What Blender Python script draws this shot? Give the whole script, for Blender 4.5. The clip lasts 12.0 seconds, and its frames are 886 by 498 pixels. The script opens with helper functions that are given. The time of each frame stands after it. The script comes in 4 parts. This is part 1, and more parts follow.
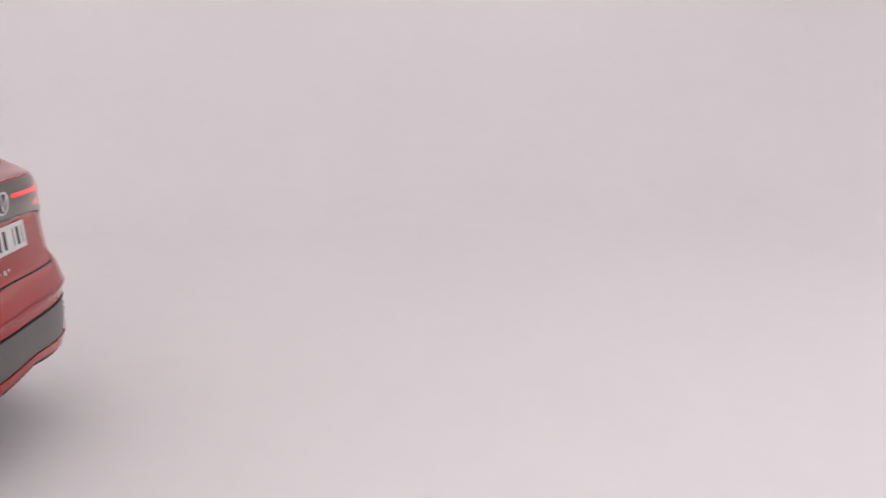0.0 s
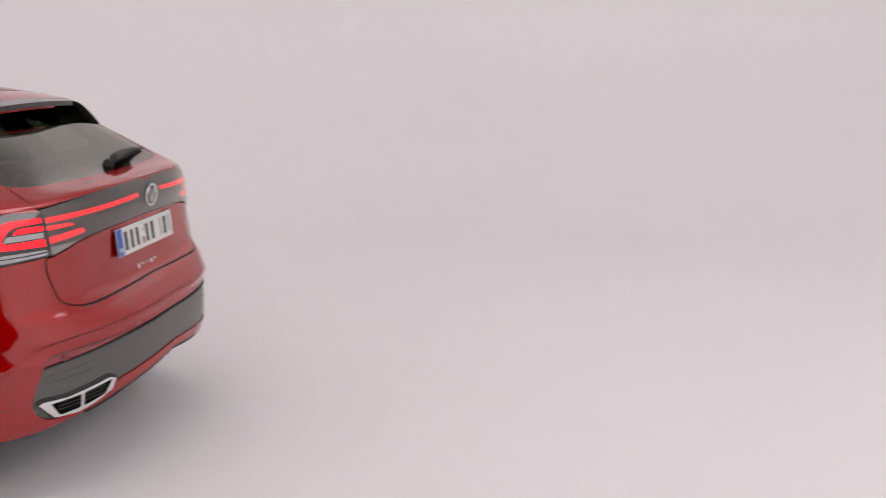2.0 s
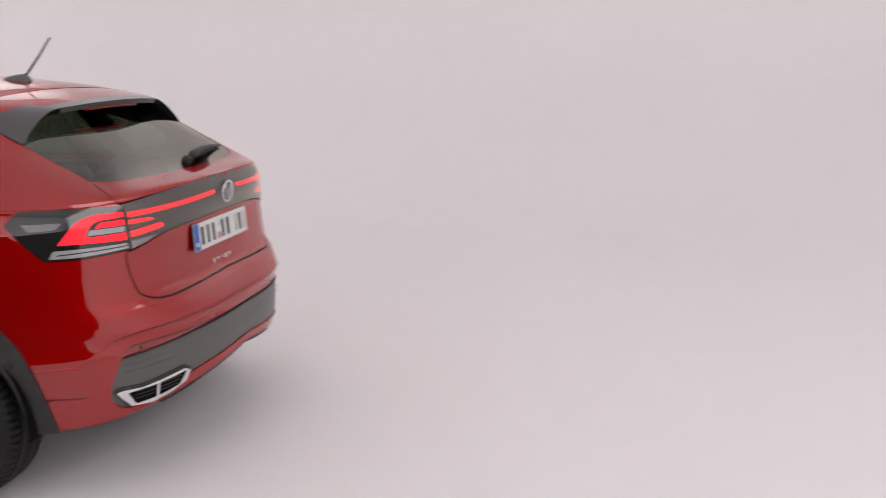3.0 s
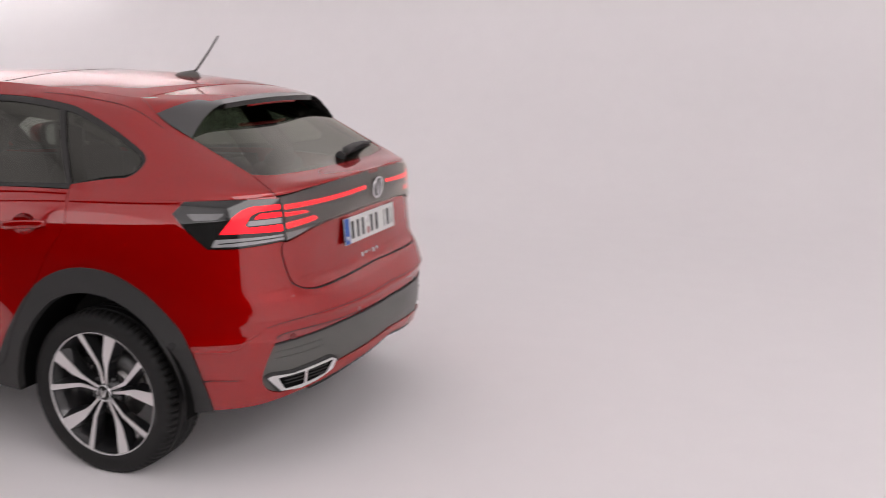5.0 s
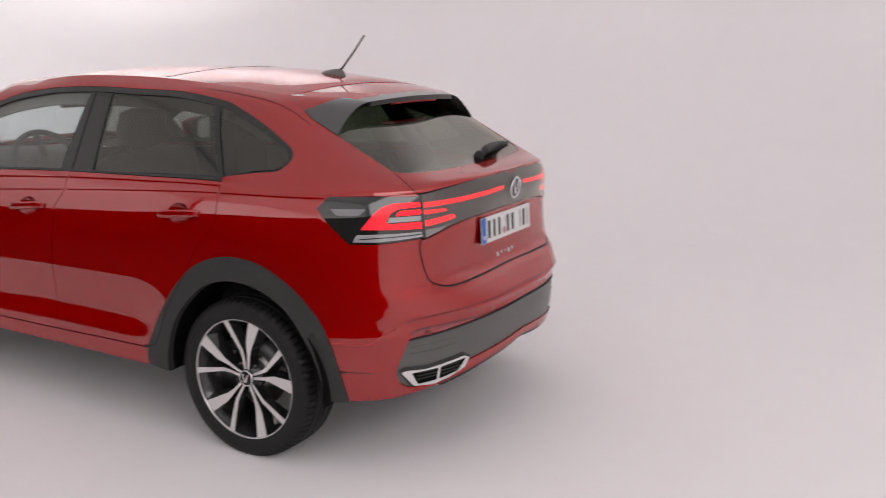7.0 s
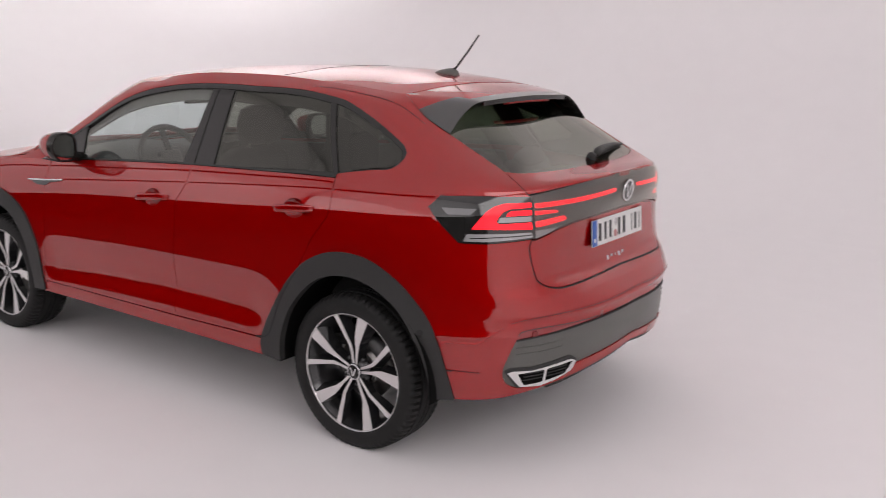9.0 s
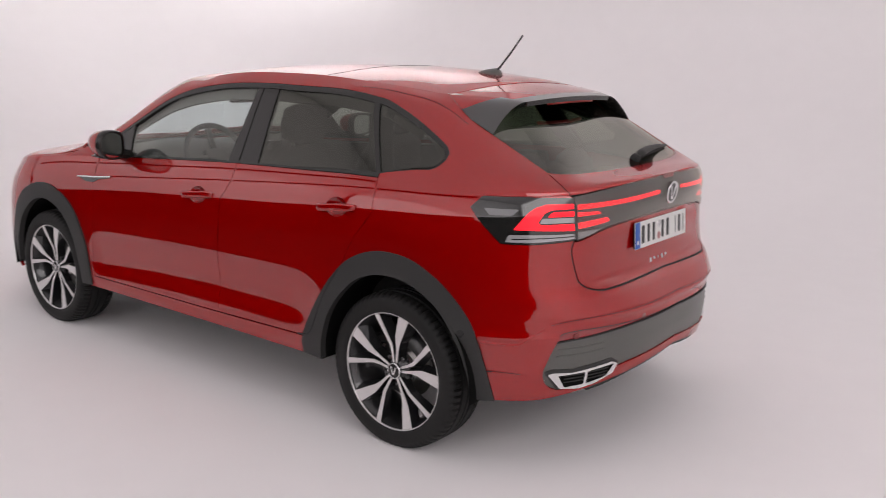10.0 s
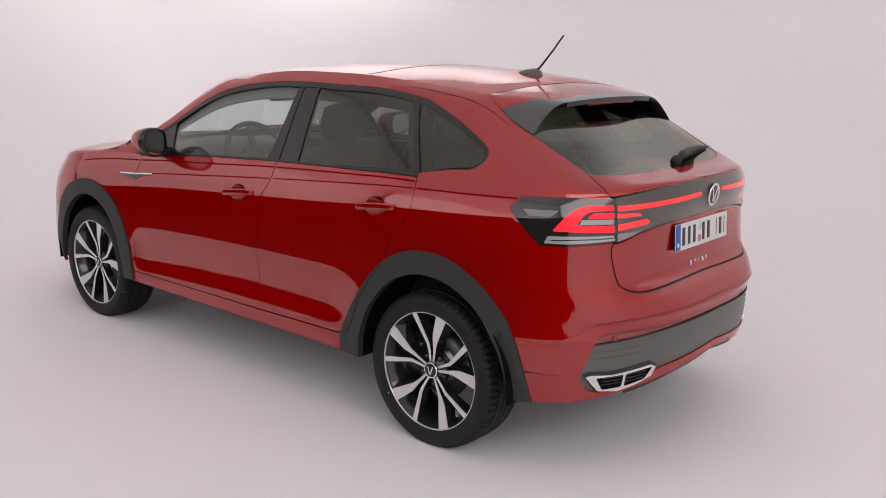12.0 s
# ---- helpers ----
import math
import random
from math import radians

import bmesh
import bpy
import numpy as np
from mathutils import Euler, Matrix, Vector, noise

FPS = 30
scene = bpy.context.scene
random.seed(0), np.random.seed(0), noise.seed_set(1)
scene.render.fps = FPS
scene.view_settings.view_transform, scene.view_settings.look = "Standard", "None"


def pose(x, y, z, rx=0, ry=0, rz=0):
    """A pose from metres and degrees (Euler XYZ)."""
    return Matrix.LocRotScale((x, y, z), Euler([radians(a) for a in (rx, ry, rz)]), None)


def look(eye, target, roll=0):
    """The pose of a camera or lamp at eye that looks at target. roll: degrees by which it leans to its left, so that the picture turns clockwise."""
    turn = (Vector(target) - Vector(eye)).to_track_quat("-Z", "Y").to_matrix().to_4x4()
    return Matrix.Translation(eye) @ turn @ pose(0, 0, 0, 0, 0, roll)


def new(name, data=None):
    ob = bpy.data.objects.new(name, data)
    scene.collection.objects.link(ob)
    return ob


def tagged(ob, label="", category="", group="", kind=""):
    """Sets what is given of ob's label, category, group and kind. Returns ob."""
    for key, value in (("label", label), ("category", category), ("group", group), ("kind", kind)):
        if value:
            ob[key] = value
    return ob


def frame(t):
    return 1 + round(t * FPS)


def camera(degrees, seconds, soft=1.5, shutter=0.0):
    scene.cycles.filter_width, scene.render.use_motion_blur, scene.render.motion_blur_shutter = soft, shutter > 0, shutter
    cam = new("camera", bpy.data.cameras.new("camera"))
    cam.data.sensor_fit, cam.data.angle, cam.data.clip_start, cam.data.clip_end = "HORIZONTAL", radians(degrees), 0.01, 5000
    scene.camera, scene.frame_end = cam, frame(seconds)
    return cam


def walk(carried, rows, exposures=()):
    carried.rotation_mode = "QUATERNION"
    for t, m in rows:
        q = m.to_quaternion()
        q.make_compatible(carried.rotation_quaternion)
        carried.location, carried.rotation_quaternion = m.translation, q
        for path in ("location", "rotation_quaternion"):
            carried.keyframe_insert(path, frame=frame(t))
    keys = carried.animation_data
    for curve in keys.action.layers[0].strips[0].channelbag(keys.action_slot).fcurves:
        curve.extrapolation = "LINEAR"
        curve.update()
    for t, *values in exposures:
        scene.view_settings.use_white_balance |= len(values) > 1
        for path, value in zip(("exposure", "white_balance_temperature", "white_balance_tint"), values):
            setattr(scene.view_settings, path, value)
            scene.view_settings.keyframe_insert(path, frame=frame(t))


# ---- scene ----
cam = camera(51.8, 12.0, soft=.9, shutter=1.25)
PATH = [
    (0, (-2.361, 3.391, 1.592), (-2.422, -1.484, 0.485), -1.13),
    (0.5, (-2.385, 3.386, 1.589), (-2.259, -1.492, 0.498), -0.94),
    (1, (-2.401, 3.383, 1.588), (-2.078, -1.487, 0.504), -0.76),
    (1.5, (-2.409, 3.382, 1.588), (-1.905, -1.474, 0.510), -0.59),
    (2, (-2.412, 3.383, 1.589), (-1.718, -1.451, 0.516), -0.43),
    (2.5, (-2.410, 3.385, 1.591), (-1.540, -1.420, 0.519), -0.28),
    (3, (-2.405, 3.388, 1.593), (-1.347, -1.379, 0.521), -0.14),
    (5, (-2.363, 3.407, 1.602), (-0.609, -1.148, 0.520), 0.35),
    (5.5, (-2.351, 3.412, 1.604), (-0.434, -1.077, 0.519), 0.45),
    (6, (-2.340, 3.417, 1.606), (-0.251, -0.994, 0.517), 0.55),
    (6.5, (-2.329, 3.422, 1.607), (-0.096, -0.916, 0.514), 0.63),
    (7, (-2.319, 3.426, 1.608), (0.047, -0.840, 0.513), 0.72),
    (9, (-2.293, 3.440, 1.609), (0.542, -0.527, 0.503), 0.99),
    (9.5, (-2.289, 3.443, 1.609), (0.636, -0.459, 0.502), 1.05),
    (10, (-2.286, 3.445, 1.609), (0.721, -0.393, 0.500), 1.10),
    (10.5, (-2.283, 3.447, 1.609), (0.791, -0.336, 0.498), 1.14),
    (11, (-2.281, 3.449, 1.611), (0.839, -0.296, 0.497), 1.19),
    (11.5, (-2.278, 3.451, 1.613), (0.865, -0.274, 0.495), 1.22),
    (12, (-2.273, 3.453, 1.616), (0.878, -0.263, 0.493), 1.26),
]
walk(cam, [(t, look(eye, target, roll)) for t, eye, target, roll in PATH])

# ---- light ----
world = bpy.data.worlds.new("world")
scene.world = world
world.use_nodes = True
world.node_tree.nodes["Background"].inputs[0].default_value = (.8, .76, .78, 1)
world.node_tree.nodes["Background"].inputs[1].default_value = .02
scene.view_settings.exposure = 0.0


def area_lamp(name, size, power, eye, target, colour=(1, .945, .955), spread=180):
    data = bpy.data.lights.new(name, "AREA")
    data.shape, data.size, data.size_y, data.energy, data.color = "RECTANGLE", size[0], size[1], power, colour
    data.spread = math.radians(spread)
    ob = new(name, data)
    ob.matrix_world = look(eye, target)
    return tagged(ob, "unseen rectangular area light added to light the studio", "softbox", kind="structure")


# broad overhead light, out of view
area_lamp("softbox", (19.9, 17.6), 205, (1.0, .7, 8.9), (1.0, .7, 0))
# added unseen panel that brightens the tail and the floor behind it
area_lamp("softbox", (9.5, 5.0), 378, (-8.7, 3.4, 5.2), (-1.0, 1.2, .6))
# added unseen lamps that wash the far walls and their corner
area_lamp("softbox", (5.0, 1.6), 20, (6.4, -2.6, 7.6), (10.0, -5.0, 5.0))
area_lamp("softbox", (5.5, .5), 78, (7.0, -5.2, 5.0), (8.6, -7.3, 4.4), spread=95)
area_lamp("softbox", (4.5, 1.0), 8, (6.5, -3.4, 6.0), (10.2, -6.2, 3.0), spread=100)
area_lamp("softbox", (12.0, .6), 50, (-1.5, -5.6, 6.6), (-1.5, -8.0, 5.6), spread=110)
area_lamp("softbox", (2.4, .5), 13, (8.4, -2.4, 4.4), (10.4, -4.1, 3.2), spread=110)
# added lamps out of view: the light bank above the drapes
area_lamp("softbox", (18.0, 2.8), 187, (1.6, 9.35, 3.85), (1.6, 0, 3.4))
area_lamp("softbox", (18.3, 3.5), 98, (1.7, 9.35, 7.05), (1.7, 0, 7.05))
area_lamp("softbox", (5.7, 3.6), 36, (10.85, 6.5, 3.2), (0, 6.5, 3.2))
area_lamp("softbox", (5.7, 3.85), 18, (10.85, 6.5, 6.93), (0, 6.5, 6.93))
# added lamp: the wash on the sweep behind the tail
area_lamp("softbox", (9.0, .6), 30, (-5.6, 3.2, 6.8), (-8.9, 3.2, 3.2), spread=140)

# ---- materials ----
def material(name, colour, rough=.5, metal=0.0, coat=0.0, emit=0.0, spread=.0, scale=8.0, bump=0.0, bump_scale=300.0, glass=0.0, ior=1.5, specular=.5):
    """A Principled material whose colour wanders by spread at two scales, with a fine relief."""
    m = bpy.data.materials.new(name)
    m.use_nodes = True
    nodes, links = m.node_tree.nodes, m.node_tree.links
    b = nodes["Principled BSDF"]
    b.inputs["Base Color"].default_value = (*colour, 1)
    b.inputs["Roughness"].default_value, b.inputs["Metallic"].default_value, b.inputs["IOR"].default_value = rough, metal, ior
    b.inputs["Coat Weight"].default_value, b.inputs["Coat Roughness"].default_value, b.inputs["Coat IOR"].default_value = coat, .015, 1.75
    b.inputs["Transmission Weight"].default_value = glass
    b.inputs["Specular IOR Level"].default_value = specular
    if emit:
        b.inputs["Emission Color"].default_value, b.inputs["Emission Strength"].default_value = (*colour, 1), emit
    if spread or bump:
        place = nodes.new("ShaderNodeTexCoord")
    if spread:
        large, small, mix = nodes.new("ShaderNodeTexNoise"), nodes.new("ShaderNodeTexNoise"), nodes.new("ShaderNodeMath")
        large.inputs["Scale"].default_value, small.inputs["Scale"].default_value = scale, scale * 14
        large.inputs["Detail"].default_value, small.inputs["Detail"].default_value = 4, 3
        mix.operation = "ADD"
        ramp = nodes.new("ShaderNodeMapRange")
        ramp.inputs["From Min"].default_value, ramp.inputs["From Max"].default_value = .6, 1.4
        ramp.inputs["To Min"].default_value, ramp.inputs["To Max"].default_value = 1 - spread, 1 + spread
        tint = nodes.new("ShaderNodeHueSaturation")
        tint.inputs["Color"].default_value = (*colour, 1)
        links.new(place.outputs["Object"], large.inputs["Vector"]), links.new(place.outputs["Object"], small.inputs["Vector"])
        links.new(large.outputs["Fac"], mix.inputs[0]), links.new(small.outputs["Fac"], mix.inputs[1])
        links.new(mix.outputs[0], ramp.inputs["Value"]), links.new(ramp.outputs[0], tint.inputs["Value"])
        links.new(tint.outputs[0], b.inputs["Base Color"])
    if bump:
        grain, relief = nodes.new("ShaderNodeTexNoise"), nodes.new("ShaderNodeBump")
        grain.inputs["Scale"].default_value, relief.inputs["Strength"].default_value = bump_scale, bump
        relief.inputs["Distance"].default_value = .002
        links.new(place.outputs["Object"], grain.inputs["Vector"])
        links.new(grain.outputs["Fac"], relief.inputs["Height"]), links.new(relief.outputs[0], b.inputs["Normal"])
    return m


PAINT = material("red_paint", (.345, .0008, .001), .43, .55, coat=1.0, spread=.03, scale=3, specular=.0)
PAINT.node_tree.nodes["Principled BSDF"].inputs["Specular Tint"].default_value = (1, .05, .05, 1)
CLADDING = material("grained_plastic", (.024, .0235, .023), .55, spread=.08, scale=6, bump=.25, bump_scale=900)
BLACK = material("gloss_black", (.018, .017, .016), .20, specular=.5)
LINER = material("wheel_liner", (.004, .004, .004), .95, spread=.15, scale=6, specular=.1)
MATT_BLACK = material("matt_black", (.012, .012, .012), .7, spread=.1)
RUBBER = material("tyre_rubber", (.0095, .0092, .0092), .66, spread=.15, scale=9, bump=.2, bump_scale=500, specular=.35)
SILVER = material("machined_alloy", (.74, .73, .73), .28, .9, spread=.03)
DARK_ALLOY = material("dark_alloy", (.018, .018, .019), .3, .3, coat=.5)
STEEL = material("brake_steel", (.32, .31, .30), .35, 1.0, spread=.1, scale=20)
CHROME = material("chrome", (.80, .80, .80), .08, 1.0)
SATIN_CHROME = material("satin_chrome", (.72, .72, .73), .25, 1.0)
GREY_VALANCE = material("grey_valance", (.105, .105, .096), .36, spread=.05, bump=.1, bump_scale=700)
WHITE_COVE = material("white_studio_paint", (.89, .87, .875), .75, spread=.012, scale=.35, bump=.05, bump_scale=60)
CEILING_WHITE = material("ceiling_white", (.82, .80, .81), .8, spread=.02, scale=.5)
DARK_WALL = material("dark_drape", (.006, .006, .0065), .9, spread=.15, scale=2, specular=.03)
TRIM_FABRIC = material("dark_fabric", (.035, .034, .033), .85, spread=.15, scale=30, bump=.3, bump_scale=800)
TRIM_PLASTIC = material("interior_plastic", (.03, .03, .031), .6, spread=.06, scale=10, bump=.15, bump_scale=700)
HEADLINER = material("headliner", (.16, .155, .148), .9, spread=.04, scale=20)
LAMP_RED = material("lamp_red", (1.0, .012, .022), .35, coat=.15, emit=1.3, specular=.2)
LAMP_DIM = material("lamp_lens_red", (.42, .008, .012), .4, coat=.05)
REFLECTOR = material("reflector_red", (.26, .006, .01), .12, coat=.8)
# paint red with the shade of a fine line put into its colour
SEAM = material("seam_shadow", (.12, .006, .007), .6)
LAMP_SMOKE = material("smoked_lens", (.017, .017, .0165), .08, coat=.55)
BAR_GLOSS = material("light_bar_gloss", (.085, .083, .079), .4, spread=.05)
LAMP_GREY = material("grey_lens", (.16, .16, .165), .25, coat=.8)
LAMP_CLEAR = material("clear_lens", (.40, .40, .41), .25, .3, coat=.3)
SPOILER_FIN = material("fin_grey", (.030, .030, .029), .30, coat=.7)
SENSOR = material("sensor_red", (.18, .004, .005), .4, coat=.3)
FENDER_TRIM = material("fender_trim_grey", (.10, .10, .10), .3, .4)
MIRROR_GLASS = material("mirror_glass", (.55, .57, .56), .02, 1.0)
CALIPER = material("caliper_grey", (.14, .14, .14), .45, .5, spread=.1, scale=30)
PLATE_SEAL = material("plate_seal", (.45, .22, .22), .5)
PLATE_WHITE = material("plate_white", (.72, .72, .70), .35)
PLATE_BLUE = material("plate_blue", (.02, .10, .42), .35)
PLATE_INK = material("plate_black", (.015, .015, .015), .4)


def pane(name, tint, rough=.0, base=.085):
    """Tinted glass: a clear see-through tint under a mirror-like skin."""
    m = bpy.data.materials.new(name)
    m.use_nodes = True
    nodes, links = m.node_tree.nodes, m.node_tree.links
    nodes.remove(nodes["Principled BSDF"])
    clear, skin, mix, facing, power, scaled = (nodes.new(n) for n in ("ShaderNodeBsdfTransparent", "ShaderNodeBsdfGlossy", "ShaderNodeMixShader",
                                                                     "ShaderNodeLayerWeight", "ShaderNodeMath", "ShaderNodeMath"))
    clear.inputs[0].default_value = (*tint, 1)
    skin.inputs["Roughness"].default_value, skin.inputs["Color"].default_value = rough, (.97, .96, .88, 1)
    facing.inputs["Blend"].default_value = .5
    power.operation, scaled.operation = "POWER", "MULTIPLY_ADD"
    power.inputs[1].default_value = 5.0
    scaled.inputs[1].default_value, scaled.inputs[2].default_value = 1 - base, base
    links.new(facing.outputs["Facing"], power.inputs[0]), links.new(power.outputs[0], scaled.inputs[0]), links.new(scaled.outputs[0], mix.inputs[0])
    links.new(clear.outputs[0], mix.inputs[1]), links.new(skin.outputs[0], mix.inputs[2])
    links.new(mix.outputs[0], nodes["Material Output"].inputs[0])
    return m


GLASS = pane("window_glass", (.78, .85, .85), base=.11)
DARK_GLASS = pane("privacy_glass", (.24, .25, .215))
REAR_GLASS = pane("rear_glass", (.14, .18, .13), base=.115)
LAMP_COVER = pane("smoked_lamp_cover", (.82, .80, .80), base=.085)

# ---- helpers of the scene ----
def part(name, bm, mat, parent=None, label="", smooth=True):
    """Links a bmesh as one mesh object, under a thing or a part."""
    data = bpy.data.meshes.new(name)
    bm.to_mesh(data)
    bm.free()
    data.materials.append(mat)
    if smooth:
        for f in data.polygons:
            f.use_smooth = True
    ob = new(name, data)
    if parent:
        ob.parent = parent
    return tagged(ob, label)


def bevel_box(size, at=(0, 0, 0), r=.01, turn=None, bm=None, segments=2):
    bm = bm or bmesh.new()
    made = bmesh.ops.create_cube(bm, size=1.0)["verts"]
    m = Matrix.Translation(at) @ (turn or Matrix()) @ Matrix.Diagonal((*size, 1))
    bmesh.ops.transform(bm, matrix=m, verts=made)
    if r:
        edges = list({e for v in made for e in v.link_edges})
        bmesh.ops.bevel(bm, geom=edges, offset=r, segments=segments, affect="EDGES", profile=.6)
    return bm


def lathe(profile, steps=48, bm=None, axis="y"):
    """Turns a profile of (radius, along) about the y axis."""
    bm = bm or bmesh.new()
    rings = []
    for i in range(steps):
        a = 2 * math.pi * i / steps
        rings.append([bm.verts.new((r * math.sin(a), y, r * math.cos(a))) for r, y in profile])
    for i in range(steps):
        p, q = rings[i], rings[(i + 1) % steps]
        for j in range(len(profile) - 1):
            bm.faces.new((p[j], p[j + 1], q[j + 1], q[j]))
    return bm


def tube(points, r, steps=8, bm=None, cap=True):
    """A round bar through points; r is a radius or one for each point."""
    bm = bm or bmesh.new()
    points = [Vector(p) for p in points]
    radii = r if isinstance(r, (list, tuple)) else [r] * len(points)
    rings = []
    for i, p in enumerate(points):
        way = (points[min(i + 1, len(points) - 1)] - points[max(i - 1, 0)]).normalized()
        side = way.cross(Vector((0, 0, 1)) if abs(way.z) < .9 else Vector((1, 0, 0))).normalized()
        up = side.cross(way)
        rings.append([bm.verts.new(p + radii[i] * (math.cos(a) * side + math.sin(a) * up)) for a in (2 * math.pi * k / steps for k in range(steps))])
    for a, b in zip(rings, rings[1:]):
        for k in range(steps):
            bm.faces.new((a[k], a[(k + 1) % steps], b[(k + 1) % steps], b[k]))
    if cap:
        bm.faces.new(rings[0][::-1]), bm.faces.new(rings[-1])
    return bm


def loft(rings, bm=None, closed=True, cap=True):
    """Skins equal rings of points."""
    bm = bm or bmesh.new()
    made = [[bm.verts.new(p) for p in ring] for ring in rings]
    n = len(made[0])
    for a, b in zip(made, made[1:]):
        for k in range(n if closed else n - 1):
            bm.faces.new((a[k], a[(k + 1) % n], b[(k + 1) % n], b[k]))
    if cap and closed:
        bm.faces.new(made[0][::-1]), bm.faces.new(made[-1])
    bmesh.ops.recalc_face_normals(bm, faces=bm.faces)
    return bm


def curve(table):
    """A smooth curve without overshoot through a table of (x, y)."""
    xs, ys = np.array(table, float).T
    h, d = np.diff(xs), np.diff(ys) / np.diff(xs)
    m = np.zeros(len(xs))
    m[0], m[-1] = d[0], d[-1]
    for i in range(1, len(xs) - 1):
        if d[i - 1] * d[i] > 0:
            a, b = 2 * h[i] + h[i - 1], h[i] + 2 * h[i - 1]
            m[i] = (a + b) / (a / d[i - 1] + b / d[i])

    def at(x):
        x = min(max(x, xs[0]), xs[-1])
        i = min(max(int(np.searchsorted(xs, x)) - 1, 0), len(xs) - 2)
        t = (x - xs[i]) / h[i]
        return ((1 + 2 * t) * (1 - t) ** 2 * ys[i] + t * (1 - t) ** 2 * h[i] * m[i]
                + t * t * (3 - 2 * t) * ys[i + 1] + t * t * (t - 1) * h[i] * m[i + 1])
    return at


def spline(table):
    """A natural cubic spline through a table of (x, y)."""
    xs, ys = np.array(table, float).T
    h, n = np.diff(xs), len(xs)
    a, b = np.eye(n), np.zeros(n)
    for i in range(1, n - 1):
        a[i, i - 1:i + 2] = h[i - 1], 2 * (h[i - 1] + h[i]), h[i]
        b[i] = 6 * ((ys[i + 1] - ys[i]) / h[i] - (ys[i] - ys[i - 1]) / h[i - 1])
    m = np.linalg.solve(a, b)

    def at(x):
        x = min(max(x, xs[0]), xs[-1])
        i = min(max(int(np.searchsorted(xs, x)) - 1, 0), n - 2)
        p, q = xs[i + 1] - x, x - xs[i]
        return (m[i] * p ** 3 + m[i + 1] * q ** 3) / (6 * h[i]) + (ys[i] / h[i] - m[i] * h[i] / 6) * p + (ys[i + 1] / h[i] - m[i + 1] * h[i] / 6) * q
    return at


# The body: x ahead, y to the car's left, z up; the rear axle at x = 0, the front one at WHEELBASE.
WHEELBASE = 2.566
ROUND = 0.8                                    # metres of the lower surface's run per radian round a corner
half_width = spline([(.14, .79), (.18, .815), (.22, .845), (.27, .866), (.33, .874), (.40, .878), (.50, .8765), (.60, .871), (.68, .8655),
                    (.76, .858), (.86, .8455), (.92, .8335), (.99, .8135), (1.06, .7865), (1.12, .757)])
haunch = spline([(.30, .010), (.55, .012), (.80, .014), (.90, .0170), (.98, .0195), (1.04, .0190), (1.085, .011), (1.12, .004)])
tail = curve([(.14, .66), (.20, .70), (.28, .770), (.36, .803), (.42, .815), (.50, .822), (.56, .818), (.60, .819), (.622, .825), (.645, .812),
              (.675, .790), (.700, .768), (.715, .746), (.74, .722), (.82, .712), (.92, .714), (.98, .738), (1.03, .754), (1.08, .748), (1.12, .73)])
tail_plain = spline([(.14, .66), (.28, .77), (.42, .812), (.60, .808), (.80, .778), (1.0, .752), (1.12, .73)])
tail_round = curve([(.14, 2.4), (.3, 2.4), (.45, 2.55), (.56, 2.5), (.64, 2.75), (.70, 2.95), (.77, 3.0), (.85, 3.0), (.92, 2.95), (.99, 2.7), (1.12, 2.6)])
nose = curve([(.14, .70), (.3, .82), (.5, .84), (.65, .84), (.75, .805), (.82, .75), (.9, .66), (1.0, .56), (1.1, .5)])
belt = curve([(-.76, 1.107), (-.69, 1.088), (-.62, 1.069), (-.36, 1.066), (0, 1.078), (.12, 1.083), (.6, 1.068), (1.0, 1.053), (1.84, 1.003),
              (2.1, .985), (2.5, .955), (3.0, .88), (3.3, .80), (3.45, .78)])
crown = spline([(-.757, 1.107), (-.70, 1.117), (-.58, 1.133), (-.45, 1.195), (-.30, 1.290), (-.15, 1.378), (-.03, 1.438),
               (.15, 1.467), (.3, 1.481), (.45, 1.4885), (.65, 1.4925), (.85, 1.492), (1.05, 1.4875), (1.25, 1.4785), (1.42, 1.466), (1.6, 1.442), (1.8, 1.385),
               (2.1, 1.235), (2.35, 1.080), (2.52, 1.000), (2.8, .976), (3.1, .918), (3.3, .845), (3.406, .80)])
square = curve([(-.75, 2.6), (-.5, 3.0), (-.2, 3.7), (.1, 6.5), (.4, 11.0), (1.35, 11.0), (1.8, 6.0), (2.2, 3.8), (2.6, 3.0), (3.4, 2.6)])
lean_in = curve([(-.75, 0), (-.5, .06), (-.24, .22), (.3, .27), (1.4, .27), (2.0, .22), (2.6, .06), (3.4, 0)])


ridge = spline([(-.6, 1.003), (-.31, .987), (-.19, .981), (-.06, .974), (.063, .967), (.348, .946), (.667, .920), (1.081, .892), (1.45, .866), (1.79, .841), (1.98, .824), (2.2, .803), (2.407, .782), (2.7, .77)])


hollow = curve([(.30, .487), (.73, .488), (1.07, .485), (1.40, .474), (1.79, .453), (2.06, .434), (2.2, .43)])


